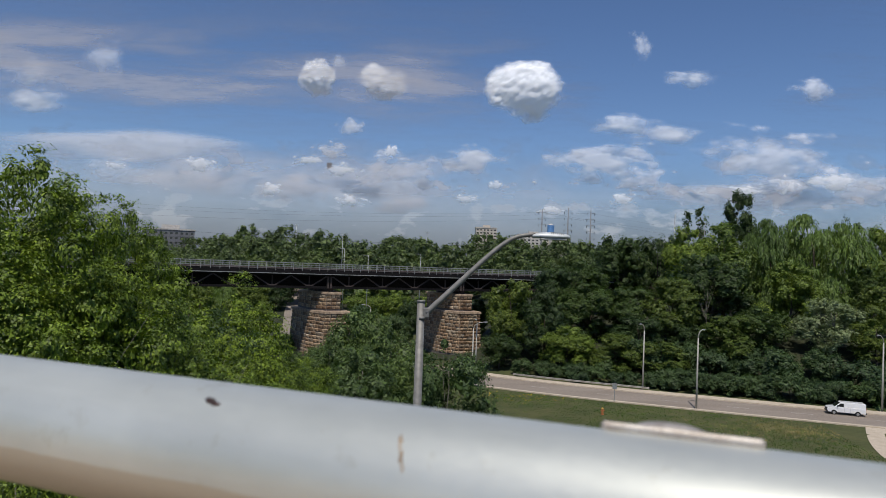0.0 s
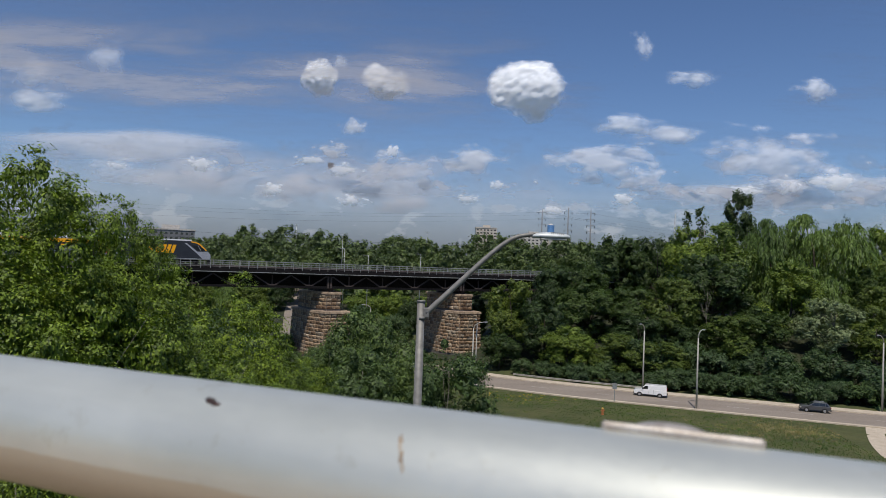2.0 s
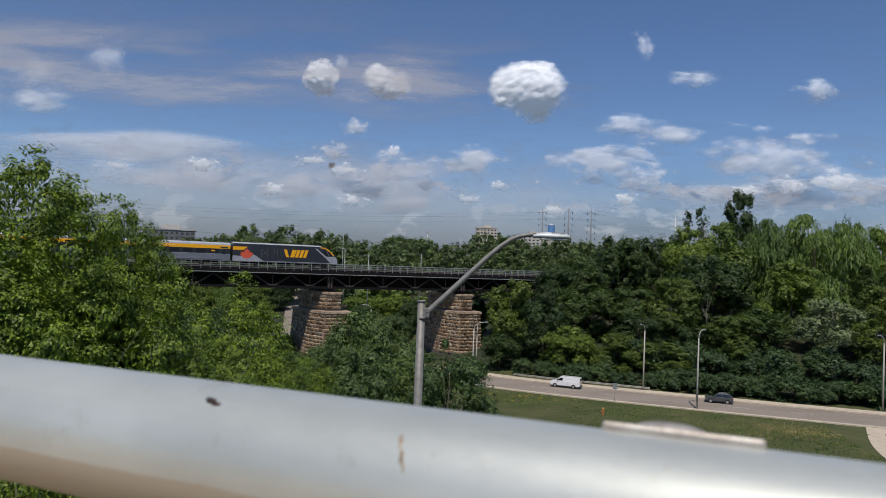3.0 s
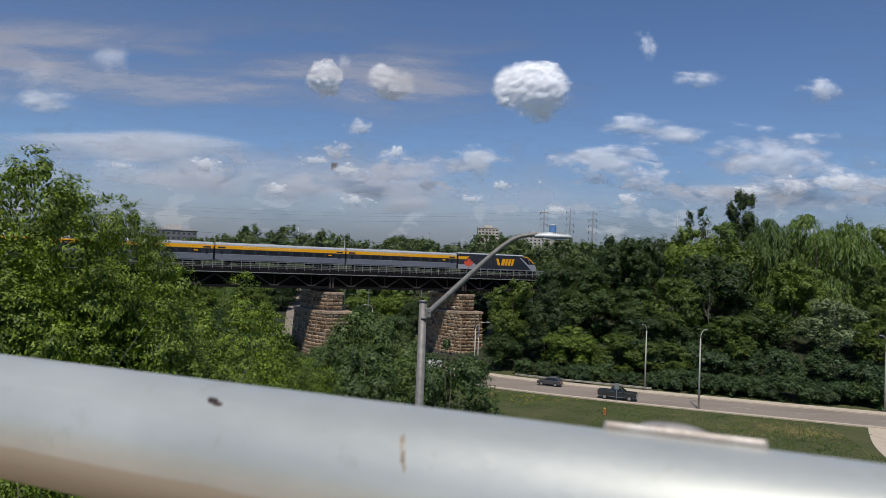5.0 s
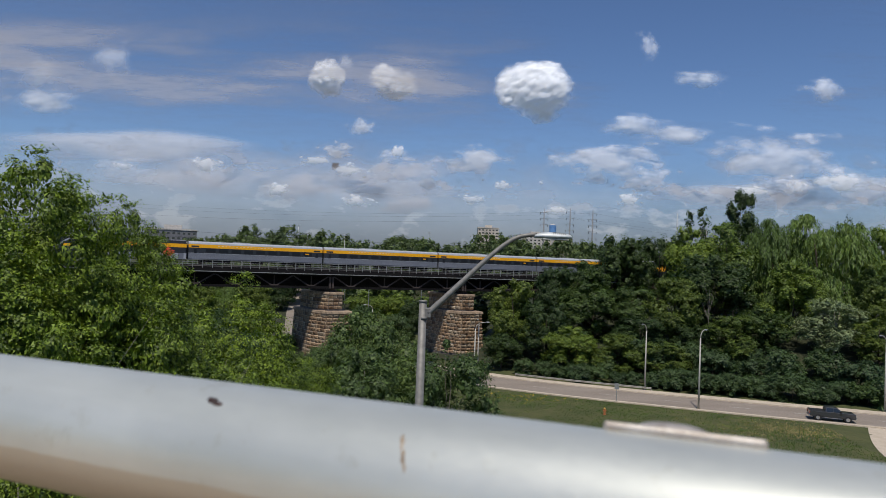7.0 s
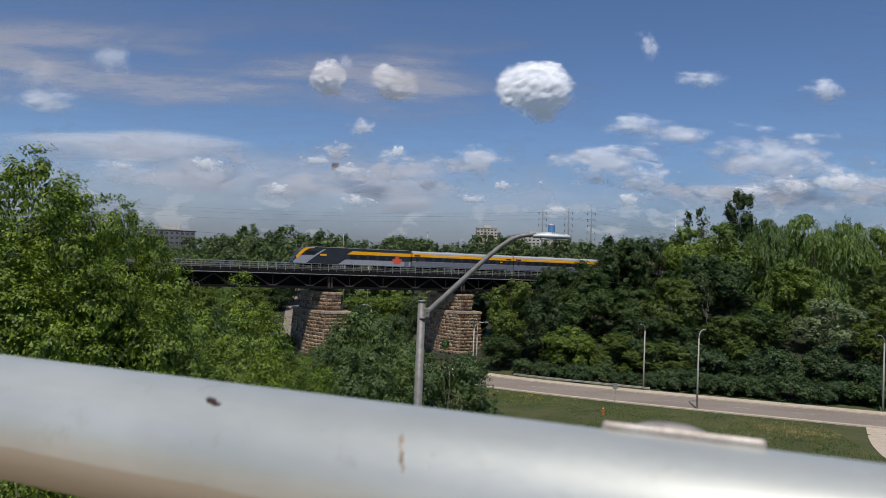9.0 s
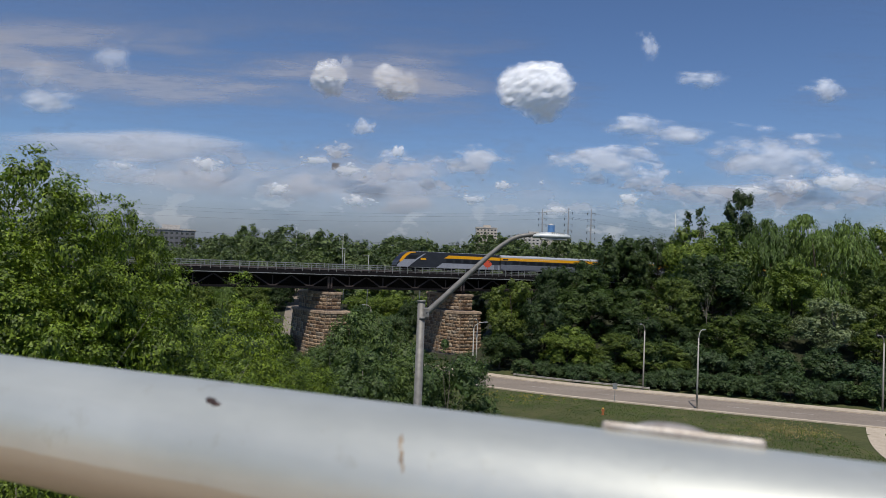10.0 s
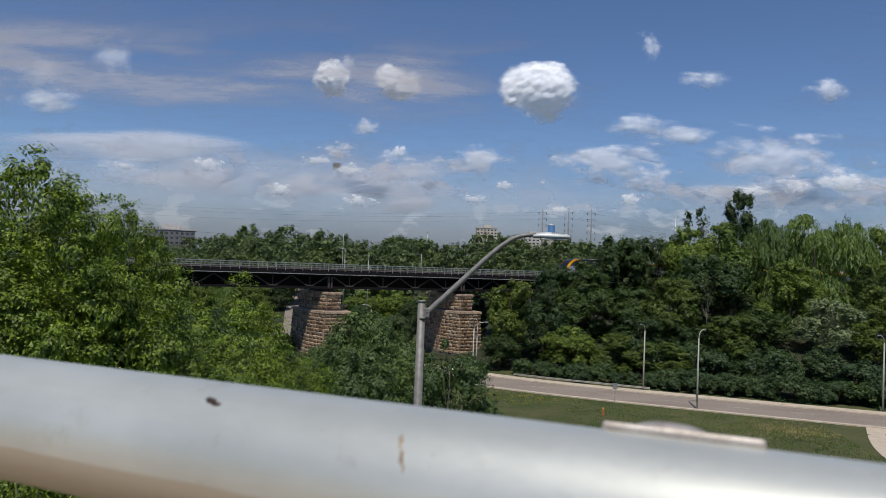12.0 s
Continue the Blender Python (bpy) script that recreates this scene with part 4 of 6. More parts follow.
# ---- lamps and roadside things ----
def big_lamp():
    x, y = -0.455, 15.7
    lp = thing("street_lamp", pose(x, y, 0), "tall grey steel street lamp with a long curved arm", "street lamp")
    z0 = ground_z(x, y) - 0.1
    part("post", tubes([tube([(0, 0, z0), (0, 0, 15), (0, 0, 18.97)], [0.14, 0.105, 0.088], 20)]), POLE_GREY, lp)
    part("cap", tubes([tube([(0, 0, 18.95), (0, 0, 18.99)], [0.10, 0.094], 20)]), POLE_GREY, lp)
    part("collar", tubes([tube([(0.02, 0, 18.55), (0.02, 0, 18.62)], 0.10, 20)]), POLE_GREY, lp)
    part("clamp", boxes((0.04, 0.19, -0.07, 0.07, 18.60, 18.82), bevel=0.02), POLE_GREY, lp)
    pts = [(0.12, 18.70), (0.45, 19.02), (0.90, 19.47), (1.30, 19.87), (1.62, 20.17), (1.85, 20.36), (2.05, 20.49), (2.28, 20.565), (2.56, 20.60)]
    fine = spline(pts, 0.08)
    arm = [(p.x, 0, p.y) for p in fine]
    part("arm", tubes([tube(arm, [0.074 - 0.03 * i / len(arm) for i in range(len(arm))], 16)]), POLE_GREY, lp, "curved tapering arm")
    head = Mat("lamp_head_paint", 0.45, 0.1)
    head.color(head.ramp(head.noise(6.0, 4), [(0.35, (0.50, 0.52, 0.50)), (0.65, (0.66, 0.68, 0.66))]))
    bm = bmesh.new()
    rings = [(2.50, .05, .04), (2.56, .09, .05), (2.66, .14, .085), (2.85, .155, .10), (3.05, .16, .09), (3.25, .15, .075), (3.33, .11, .055), (3.365, .05, .02)]
    prev = None
    for rx, w, h in rings:
        ring = [bm.verts.new((rx, w * math.cos(t), 20.565 + (h if math.sin(t) > 0 else 0.05) * math.sin(t))) for t in np.linspace(0, 2 * math.pi, 16, endpoint=False)]
        if prev:
            for k in range(16):
                bm.faces.new((prev[k], prev[(k + 1) % 16], ring[(k + 1) % 16], ring[k]))
        else:
            bm.faces.new(ring)
        prev = ring
    bm.faces.new(prev)
    hd = part("head", bm, head.m, lp, "pale weathered lamp head", True)
    for k in range(7):
        part("cooling_fin", boxes((2.92 + k * 0.045, 2.935 + k * 0.045, -0.13, 0.13, 20.60, 20.67 - k * 0.004)), GALV, hd)
    part("lens", boxes((2.68, 3.28, -0.12, 0.12, 20.485, 20.52), bevel=0.012), plain("lamp_lens", (0.55, 0.52, 0.45), 0.25), hd, "dusty clear lens")


big_lamp()


def road_lamps():
    lens = plain("small_lamp_glass", (0.6, 0.6, 0.56), 0.3)

    def one(x, y, top, reach, side, label):
        lp = thing("street_lamp", pose(x, y, ground_z(x, y)), label, "street lamp", "road lamps")
        h = top - ground_z(x, y)
        part("pole", tubes([tube([(0, 0, -0.3), (0, 0, h * 0.9)], [0.15, 0.09], 10)]), POLE_PALE, lp)
        s = Vector(side).normalized()
        pts = [s * 0 + Vector((0, 0, h * 0.9)), s * reach * 0.15 + Vector((0, 0, h * 0.95)), s * reach * 0.5 + Vector((0, 0, h * 0.985)), s * reach + Vector((0, 0, h))]
        part("arm", tubes([tube(pts, [0.085, 0.07, 0.06, 0.055], 8)]), POLE_PALE, lp)
        bm = bmesh.new()
        bmesh.ops.create_uvsphere(bm, u_segments=12, v_segments=8, radius=1.0, matrix=Matrix.Translation(s * (reach + 0.3) + Vector((0, 0, h))) @ s.to_track_quat("X", "Z").to_matrix().to_4x4() @ Matrix.Diagonal((0.38, 0.16, 0.10, 1)))
        hd = part("head", bm, GALV, lp, "grey lamp head", True)
        bm = bmesh.new()
        disc(bm, s * (reach + 0.34) + Vector((0, 0, h - 0.09)), 0.12, 0.06, "Z", 10)
        part("lens", bm, lens, hd)
    far = "tall pale street lamp at the wooded roadside"
    near = "tall pale street lamp on the grass verge"
    one(34, 113.73, 11.1, 1.0, (-0.8, -0.8, 0), far)
    one(37.78, 99.92, 11.6, 0.8, (0.9, 0.5, 0), near)
    one(66.97, 103.13, 11.6, 1.2, (-0.9, -0.5, 0), far)
    one(5.34, 108.85, 10.8, 1.6, (1, -0.1, 0), near)
    one(6.73, 124.73, 10.0, 1.2, (-0.2, -1, 0), far)
    one(-17, 166, 9.2, 1.6, (-1, -0.2, 0), "pale street lamp beyond the railway bridge")


road_lamps()


def guard_rail(i0, i1, off, label):
    gr = thing("guard_rail", Matrix.Identity(4), label, "guard rail", "guard rails")
    pts = [ROAD[i] + road_side(i) * off for i in range(i0, i1)]
    verts, faces = [], []
    prof = [(0.0, 0.46), (0.07, 0.52), (0.02, 0.60), (0.07, 0.68), (0.0, 0.76), (-0.04, 0.76), (-0.01, 0.60), (-0.04, 0.46)]
    for i, p in enumerate(pts):
        s = road_side(i0 + i) * (-1 if off > 0 else 1)
        verts += [(p.x + s.x * a, p.y + s.y * a, b) for a, b in prof]
    m = len(prof)
    for i in range(len(pts) - 1):
        faces += [(i * m + k, i * m + (k + 1) % m, (i + 1) * m + (k + 1) % m, (i + 1) * m + k) for k in range(m)]
    part("rail", mesh_of(verts, faces), POLE_GREY, gr, "ribbed dull galvanised rail")
    for p in pts:
        s = 0.1 if off > 0 else -0.1
        part("post", boxes((p.x - 0.08, p.x + 0.08, p.y + s - 0.05, p.y + s + 0.09, -0.2, 0.78)), BARK_PALE, gr)


def near_index(x):
    return int(np.abs(ROAD_XY[:, 0] - x).argmin())


guard_rail(near_index(33), near_index(7), 5.9, "galvanised guard rail along the wooded roadside")
guard_rail(near_index(9.3), near_index(3), -6.6, "short galvanised guard rail at the edge of the grass")


def hydrant():
    x, y = 22.7, 93.98
    paint = mottled("hydrant_paint", (0.42, 0.13, 0.05), (0.58, 0.22, 0.08), 6.0, 0.6)
    hy = thing("fire_hydrant", pose(x, y, 0) @ Matrix.Diagonal((1.25, 1.25, 1.15, 1)), "orange-red fire hydrant standing in the grass", "hydrant")
    bm = bmesh.new()
    for z, r, h in ((0.04, 0.17, 0.08), (0.36, 0.11, 0.6), (0.68, 0.15, 0.06)):
        disc(bm, (0, 0, z), r, h, "Z", 16)
    part("barrel", bm, paint, hy)
    bm = bmesh.new()
    disc(bm, (0, 0, 0.77), 0.13, 0.14, "Z", 16, 0.04)
    disc(bm, (0, 0, 0.86), 0.035, 0.06, "Z", 8)
    part("bonnet", bm, plain("hydrant_top", (0.55, 0.35, 0.06), 0.6), hy, "yellow domed bonnet")
    for s in (-1, 1):
        bm = bmesh.new()
        disc(bm, (0.15 * s, 0, 0.5), 0.07, 0.12, "X", 12)
        part("nozzle", bm, paint, hy)


hydrant()


def road_sign():
    x, y = 26.62, 103.11
    sg = thing("road_sign", pose(x, y, 0, 0, 0, -12), "grey back of a small road sign on a post", "road sign")
    part("post", boxes((-0.045, 0.045, -0.03, 0.03, -0.2, 2.9)), GALV, sg)
    part("plate", boxes((-0.33, 0.33, -0.055, -0.035, 1.95, 2.85), bevel=0.008), GALV, sg, "bare metal plate")


road_sign()


# ---- vehicles ----
GLASS_DARK = plain("tinted_glass", (0.015, 0.018, 0.02), 0.08, 0.0, 0.8)
RUBBER = mottled("tyre_rubber", (0.015, 0.015, 0.015), (0.03, 0.03, 0.03), 5.0, 0.85)
RIM = mottled("wheel_rim", (0.45, 0.45, 0.46), (0.62, 0.62, 0.63), 8.0, 0.35, 0.8, bump=0)
TRIM_BLACK = plain("black_plastic", (0.02, 0.02, 0.02), 0.6)
LAMP_RED = plain("red_lamp_glass", (0.35, 0.015, 0.015), 0.2)
LAMP_CLEAR = plain("clear_lamp_glass", (0.75, 0.75, 0.72), 0.12)


def car_paint(name, c, rough=0.25):
    m = Mat(name, rough, 0.0, 0.5)
    m.color(m.mix(m.ramp(m.noise(3.0, 3), [(0.3, (0, 0, 0)), (0.7, (1, 1, 1))]), tuple(v * 0.92 for v in c), c))
    m.b.inputs["Coat Weight"].default_value = 0.6
    return m.m


def vehicle(name, label, category, paint, lower, upper, half, cabin_half, panes, wheels, wheel_r, extras):
    """lower and upper: side outlines; panes: side windows; wheels: their places along x. The nose points to +x."""
    ve = thing(name, Matrix.Identity(4), label, category)
    body = part("body", prism(lower, -half, half, 0.07, 3), paint, ve)
    bm = prism(upper, -half + 0.04, half - 0.04, 0.08, 3)
    zs = [z for _, z in upper]
    z0, z1 = min(zs), max(zs)
    for v in bm.verts:
        k = (v.co.z - z0) / (z1 - z0)
        v.co.y *= 1 - (1 - cabin_half / (half - 0.04)) * k
    part("cabin", bm, paint, ve)
    for outline in panes:
        for s in (-1, 1):
            bm = prism(outline, -0.012, 0.012)
            for v in bm.verts:
                k = (v.co.z - z0) / (z1 - z0)
                v.co.y += s * ((half - 0.04) * (1 - (1 - cabin_half / (half - 0.04)) * k) + 0.004)
            part("side_window", bm, GLASS_DARK, ve)
    for x in wheels:
        for s in (-1, 1):
            bm = bmesh.new()
            disc(bm, (0, 0, 0), wheel_r, 0.24, "Y", 24)
            bmesh.ops.bevel(bm, geom=[e for e in bm.edges if len(e.link_faces) == 2 and abs(e.calc_face_angle(0)) > 1], offset=0.03, segments=2, affect="EDGES")
            wh = part("wheel", bm, RUBBER, ve, "black tyre", at=pose(x, s * (half - 0.10), wheel_r))
            bm = bmesh.new()
            disc(bm, (0, s * 0.10, 0), wheel_r * 0.62, 0.07, "Y", 18)
            part("rim", bm, RIM, wh, "silver wheel rim")
            bm = prism([(x + (wheel_r + 0.07) * math.cos(t), wheel_r + (wheel_r + 0.07) * math.sin(t)) for t in np.linspace(-0.35, math.pi + 0.35, 14)], s * half - 0.006, s * half + 0.006)
            part("wheel_arch", bm, TRIM_BLACK, ve)
    for nm, rows, mat in extras:
        part(nm, boxes(rows, bevel=0.015), mat, ve)
    return ve


def white_van():
    p = car_paint("white_van_paint", (0.80, 0.80, 0.79))
    lower = [(-2.80, 0.42), (2.75, 0.42), (2.85, 0.62), (2.84, 1.02), (2.70, 1.16), (1.72, 1.30), (-2.80, 1.30)]
    upper = [(-2.80, 1.28), (1.78, 1.28), (0.98, 2.02), (0.72, 2.10), (-2.62, 2.10), (-2.76, 1.98)]
    panes = [[(0.42, 1.36), (1.50, 1.36), (0.90, 1.90), (0.42, 1.90)]]
    ve = vehicle("van", "white panel van driving along the road", "van", p, lower, upper, 1.0, 0.88, panes, (1.86, -1.62), 0.36, [
        ("front_bumper", (2.72, 2.92, -0.98, 0.98, 0.40, 0.66), TRIM_BLACK), ("rear_bumper", (-2.93, -2.76, -0.97, 0.97, 0.42, 0.62), TRIM_BLACK),
        ("grille", (2.82, 2.88, -0.62, 0.62, 0.72, 1.00), TRIM_BLACK), ("headlight", (2.80, 2.87, 0.64, 0.95, 0.74, 0.98), LAMP_CLEAR), ("headlight", (2.80, 2.87, -0.95, -0.64, 0.74, 0.98), LAMP_CLEAR),
        ("tail_light", (-2.83, -2.78, 0.80, 0.97, 1.0, 1.5), LAMP_RED), ("tail_light", (-2.83, -2.78, -0.97, -0.80, 1.0, 1.5), LAMP_RED),
        ("rear_window", (-2.80, -2.74, 0.10, 0.76, 1.42, 1.88), GLASS_DARK), ("rear_window", (-2.80, -2.74, -0.76, -0.10, 1.42, 1.88), GLASS_DARK),
        ("mirror", (1.28, 1.44, 1.0, 1.2, 1.36, 1.62), TRIM_BLACK), ("mirror", (1.28, 1.44, -1.2, -1.0, 1.36, 1.62), TRIM_BLACK),
        ("side_seam", (-0.55, -0.53, 0.985, 1.004, 0.50, 1.28), TRIM_BLACK), ("side_seam", (0.32, 0.34, 0.985, 1.004, 0.50, 1.28), TRIM_BLACK)])
    part("windscreen", prism([(1.72, 1.34), (1.75, 1.34), (1.01, 2.0), (0.98, 1.98)], -0.82, 0.82), GLASS_DARK, ve)
    return ve


def grey_suv():
    p = car_paint("grey_metallic_paint", (0.065, 0.068, 0.072), 0.3)
    lower = [(-2.18, 0.40), (2.15, 0.36), (2.24, 0.55), (2.20, 0.85), (2.05, 0.96), (0.98, 1.08), (-2.16, 1.10), (-2.22, 0.80)]
    upper = [(-2.18, 1.06), (1.12, 1.06), (0.30, 1.58), (0.05, 1.64), (-1.45, 1.66), (-1.72, 1.58), (-2.12, 1.12)]
    panes = [[(-0.42, 1.12), (0.82, 1.12), (0.22, 1.53), (-0.42, 1.56)], [(-1.36, 1.12), (-0.50, 1.12), (-0.50, 1.56), (-1.30, 1.56)], [(-1.86, 1.14), (-1.44, 1.12), (-1.40, 1.55), (-1.58, 1.52)]]
    ve = vehicle("suv", "dark grey compact sport utility car on the road", "car", p, lower, upper, 0.90, 0.72, panes, (1.36, -1.28), 0.36, [
        ("front_bumper", (2.10, 2.27, -0.86, 0.86, 0.34, 0.52), TRIM_BLACK), ("rear_bumper", (-2.28, -2.12, -0.86, 0.86, 0.38, 0.58), TRIM_BLACK),
        ("headlight", (2.06, 2.22, 0.58, 0.88, 0.70, 0.86), LAMP_CLEAR), ("headlight", (2.06, 2.22, -0.88, -0.58, 0.70, 0.86), LAMP_CLEAR),
        ("tail_light", (-2.25, -2.05, 0.60, 0.90, 0.88, 1.06), LAMP_RED), ("tail_light", (-2.25, -2.05, -0.90, -0.60, 0.88, 1.06), LAMP_RED),
        ("roof_rail", (-1.4, 0.05, 0.60, 0.64, 1.66, 1.71), GALV), ("roof_rail", (-1.4, 0.05, -0.64, -0.60, 1.66, 1.71), GALV),
        ("mirror", (0.62, 0.78, 0.88, 1.04, 1.08, 1.22), p), ("mirror", (0.62, 0.78, -1.04, -0.88, 1.08, 1.22), p)])
    part("windscreen", prism([(1.06, 1.10), (1.10, 1.10), (0.30, 1.60), (0.27, 1.58)], -0.68, 0.68), GLASS_DARK, ve)
    return ve


def grey_pickup():
    p = car_paint("charcoal_truck_paint", (0.040, 0.042, 0.046), 0.28)
    lower = [(-2.92, 0.55), (2.86, 0.48), (2.94, 0.70), (2.92, 1.16), (2.75, 1.26), (1.25, 1.30), (-0.95, 1.30), (-2.92, 1.32)]
    upper = [(-0.98, 1.26), (1.32, 1.26), (0.62, 1.86), (0.42, 1.93), (-0.72, 1.93), (-0.92, 1.82)]
    panes = [[(0.12, 1.34), (1.02, 1.34), (0.52, 1.80), (0.12, 1.82)], [(-0.80, 1.34), (0.04, 1.34), (0.04, 1.82), (-0.72, 1.82)]]
    ve = vehicle("pickup_truck", "charcoal grey crew-cab pickup truck on the road", "truck", p, lower, upper, 1.0, 0.80, panes, (1.90, -1.86), 0.41, [
        ("front_bumper", (2.84, 3.02, -0.98, 0.98, 0.46, 0.72), RIM), ("rear_bumper", (-3.04, -2.88, -0.96, 0.96, 0.52, 0.72), RIM),
        ("grille", (2.88, 2.96, -0.64, 0.64, 0.76, 1.14), TRIM_BLACK), ("headlight", (2.84, 2.95, 0.66, 0.97, 0.84, 1.12), LAMP_CLEAR), ("headlight", (2.84, 2.95, -0.97, -0.66, 0.84, 1.12), LAMP_CLEAR),
        ("tail_light", (-2.96, -2.88, 0.80, 0.98, 0.86, 1.24), LAMP_RED), ("tail_light", (-2.96, -2.88, -0.98, -0.80, 0.86, 1.24), LAMP_RED),
        ("bed_liner", (-2.80, -1.08, -0.84, 0.84, 1.31, 1.34), TRIM_BLACK), ("bed_rim", (-2.9, -1.0, 0.86, 0.99, 1.31, 1.37), TRIM_BLACK), ("bed_rim", (-2.9, -1.0, -0.99, -0.86, 1.31, 1.37), TRIM_BLACK),
        ("running_board", (-0.95, 1.2, 0.9, 1.04, 0.44, 0.50), RIM), ("running_board", (-0.95, 1.2, -1.04, -0.9, 0.44, 0.50), RIM),
        ("mirror", (0.92, 1.10, 0.98, 1.20, 1.30, 1.52), TRIM_BLACK), ("mirror", (0.92, 1.10, -1.20, -0.98, 1.30, 1.52), TRIM_BLACK)])
    part("windscreen", prism([(1.27, 1.32), (1.31, 1.32), (0.63, 1.88), (0.60, 1.85)], -0.74, 0.74), GLASS_DARK, ve)
    return ve


VAN, SUV, PICKUP = white_van(), grey_suv(), grey_pickup()
for ve, size in ((VAN, 0.88), (SUV, 0.9), (PICKUP, 0.98)):
    ve.scale = (size, size, size)


# ---- the train ----
SILVER = mottled("train_silver", (0.36, 0.37, 0.385), (0.46, 0.47, 0.485), 0.5, 0.45, 0.1, bump=0)
TRAIN_GREY = mottled("train_grey", (0.15, 0.16, 0.19), (0.21, 0.22, 0.25), 0.5, 0.4, bump=0)
TRAIN_DARK = mottled("train_charcoal", (0.022, 0.024, 0.031), (0.038, 0.040, 0.049), 0.6, 0.38, bump=0)
TRAIN_YELLOW = mottled("train_yellow", (0.92, 0.41, 0.006), (0.98, 0.46, 0.008), 0.6, 0.4, bump=0)
NOSE_GREY = mottled("nose_silver_grey", (0.30, 0.31, 0.345), (0.39, 0.40, 0.435), 0.6, 0.4, bump=0)
TRAIN_RED = plain("train_red", (0.72, 0.10, 0.045), 0.4)
MARK_PALE = plain("pale_lettering", (0.85, 0.72, 0.42), 0.5)
TRAIN_GLASS = plain("smoked_train_glass", (0.012, 0.013, 0.016), 0.3, 0.0, 0.3)
SIDE = 1.5


def decal(ob, name, outline, mat, label="", out=0.012):
    """A thin shape on both flanks of a carriage."""
    for s in (-1, 1):
        a, b = sorted((s * (SIDE - 0.01), s * (SIDE + out)))
        part(name, prism(outline, a, b), mat, ob, label)


def leaf_outline(cx, cz, r):
    half = [(0, 1.0), (0.18, 0.62), (0.42, 0.72), (0.34, 0.22), (0.62, 0.45), (0.70, 0.28), (0.98, 0.30), (0.86, 0.02), (0.98, -0.08), (0.52, -0.45), (0.58, -0.62), (0.06, -0.52), (0.05, -0.95)]
    pts = half + [(-x, z) for x, z in half[::-1] if x > 0]
    return [(cx + x * r, cz + z * r) for x, z in pts]


def bogie(ob, x):
    bg = part("bogie", boxes((x - 1.6, x + 1.6, -1.15, -0.95, 0.42, 0.78), (x - 1.6, x + 1.6, 0.95, 1.15, 0.42, 0.78), (x - 0.5, x + 0.5, -1.0, 1.0, 0.5, 0.9)), STEEL_DARK, ob)
    for dx in (-1.25, 1.25):
        for y in (-0.76, 0.76):
            bm = bmesh.new()
            disc(bm, (x + dx, y, 0.46), 0.46, 0.13, "Y", 20)
            part("wheel", bm, STEEL_RUST, bg)


def roof_profile(z0, z1):
    return [(-SIDE, z0), (SIDE, z0), (SIDE - 0.06, z0 + (z1 - z0) * 0.45), (0.95, z1 - 0.05), (0, z1), (-0.95, z1 - 0.05), (-SIDE + 0.06, z0 + (z1 - z0) * 0.45)]


def underframe(ob, a, b):
    part("underframe", boxes((a, b, -1.2, 1.2, 0.78, 0.98)), STEEL_DARK, ob)
    for x in np.linspace(a + 5.5, b - 7.5, 3):
        part("equipment_box", boxes((x, x + 2.0, -1.3, 1.3, 0.36, 0.8), bevel=0.04), STEEL_DARK, ob)


def coach():
    c = thing("railway_coach", Matrix.Identity(4), "grey and black railway coach with a yellow stripe", "train car", "train cars")
    a, b = -12.65, 12.65
    part("lower_side", hull_x([(-SIDE, 2.12), (-SIDE, 1.1), (-SIDE + 0.1, 0.95), (SIDE - 0.1, 0.95), (SIDE, 1.1), (SIDE, 2.12)], a, b), TRAIN_GREY, c, "grey lower panels")
    part("window_band", hull_x([(-SIDE, 2.12), (SIDE, 2.12), (SIDE, 3.12), (-SIDE, 3.12)], a, b), TRAIN_DARK, c, "black window band")
    part("stripe", hull_x([(-SIDE, 3.12), (SIDE, 3.12), (SIDE, 3.77), (-SIDE, 3.77)], a, b), TRAIN_YELLOW, c, "yellow stripe")
    part("roof", hull_x(roof_profile(3.77, 4.33), a, b), SILVER, c, "silver roof")
    for k in range(9):
        x = -9.6 + k * 2.3
        decal(c, "window", [(x, 2.3), (x + 1.7, 2.3), (x + 1.7, 3.0), (x, 3.0)], TRAIN_GLASS)
    for x in (-12.0, 11.0):
        decal(c, "door", [(x, 1.0), (x + 1.0, 1.0), (x + 1.0, 2.1), (x, 2.1)], TRAIN_GREY, "grey entrance door")
        decal(c, "door_window", [(x + 0.25, 2.1), (x + 0.75, 2.1), (x + 0.75, 2.9), (x + 0.25, 2.9)], TRAIN_GLASS, "", 0.02)
    decal(c, "emblem", [(9.2, 2.6), (9.9, 2.6), (9.9, 2.82), (9.2, 2.82)], TRAIN_YELLOW, "small orange emblem", 0.018)
    for k in range(16):
        x = -7.5 + k * 0.66
        decal(c, "mark", [(x, 3.46), (x + 0.34, 3.46), (x + 0.34, 3.58), (x, 3.58)], MARK_PALE, "", 0.018)
    decal(c, "trim_line", [(a, 2.09), (b, 2.09), (b, 2.15), (a, 2.15)], SILVER, "", 0.008)
    part("roof_unit", boxes((-4.5, -1.5, -0.9, 0.9, 4.2, 4.42), bevel=0.05), SILVER, c)
    decal(c, "door_frame", [(10.85, 3.2), (12.2, 3.2), (12.2, 3.5), (10.85, 3.5)], TRAIN_DARK, "", 0.01)
    decal(c, "door_frame", [(-12.2, 3.2), (-10.85, 3.2), (-10.85, 3.5), (-12.2, 3.5)], TRAIN_DARK, "", 0.01)
    for x in (a - 0.12, b + 0.12):
        part("gangway", boxes((x - 0.16, x + 0.16, -0.75, 0.75, 1.0, 3.6), bevel=0.04), TRIM_BLACK, c)
    underframe(c, a, b)
    for x in (-9.0, 9.0):
        bogie(c, x)
    return c


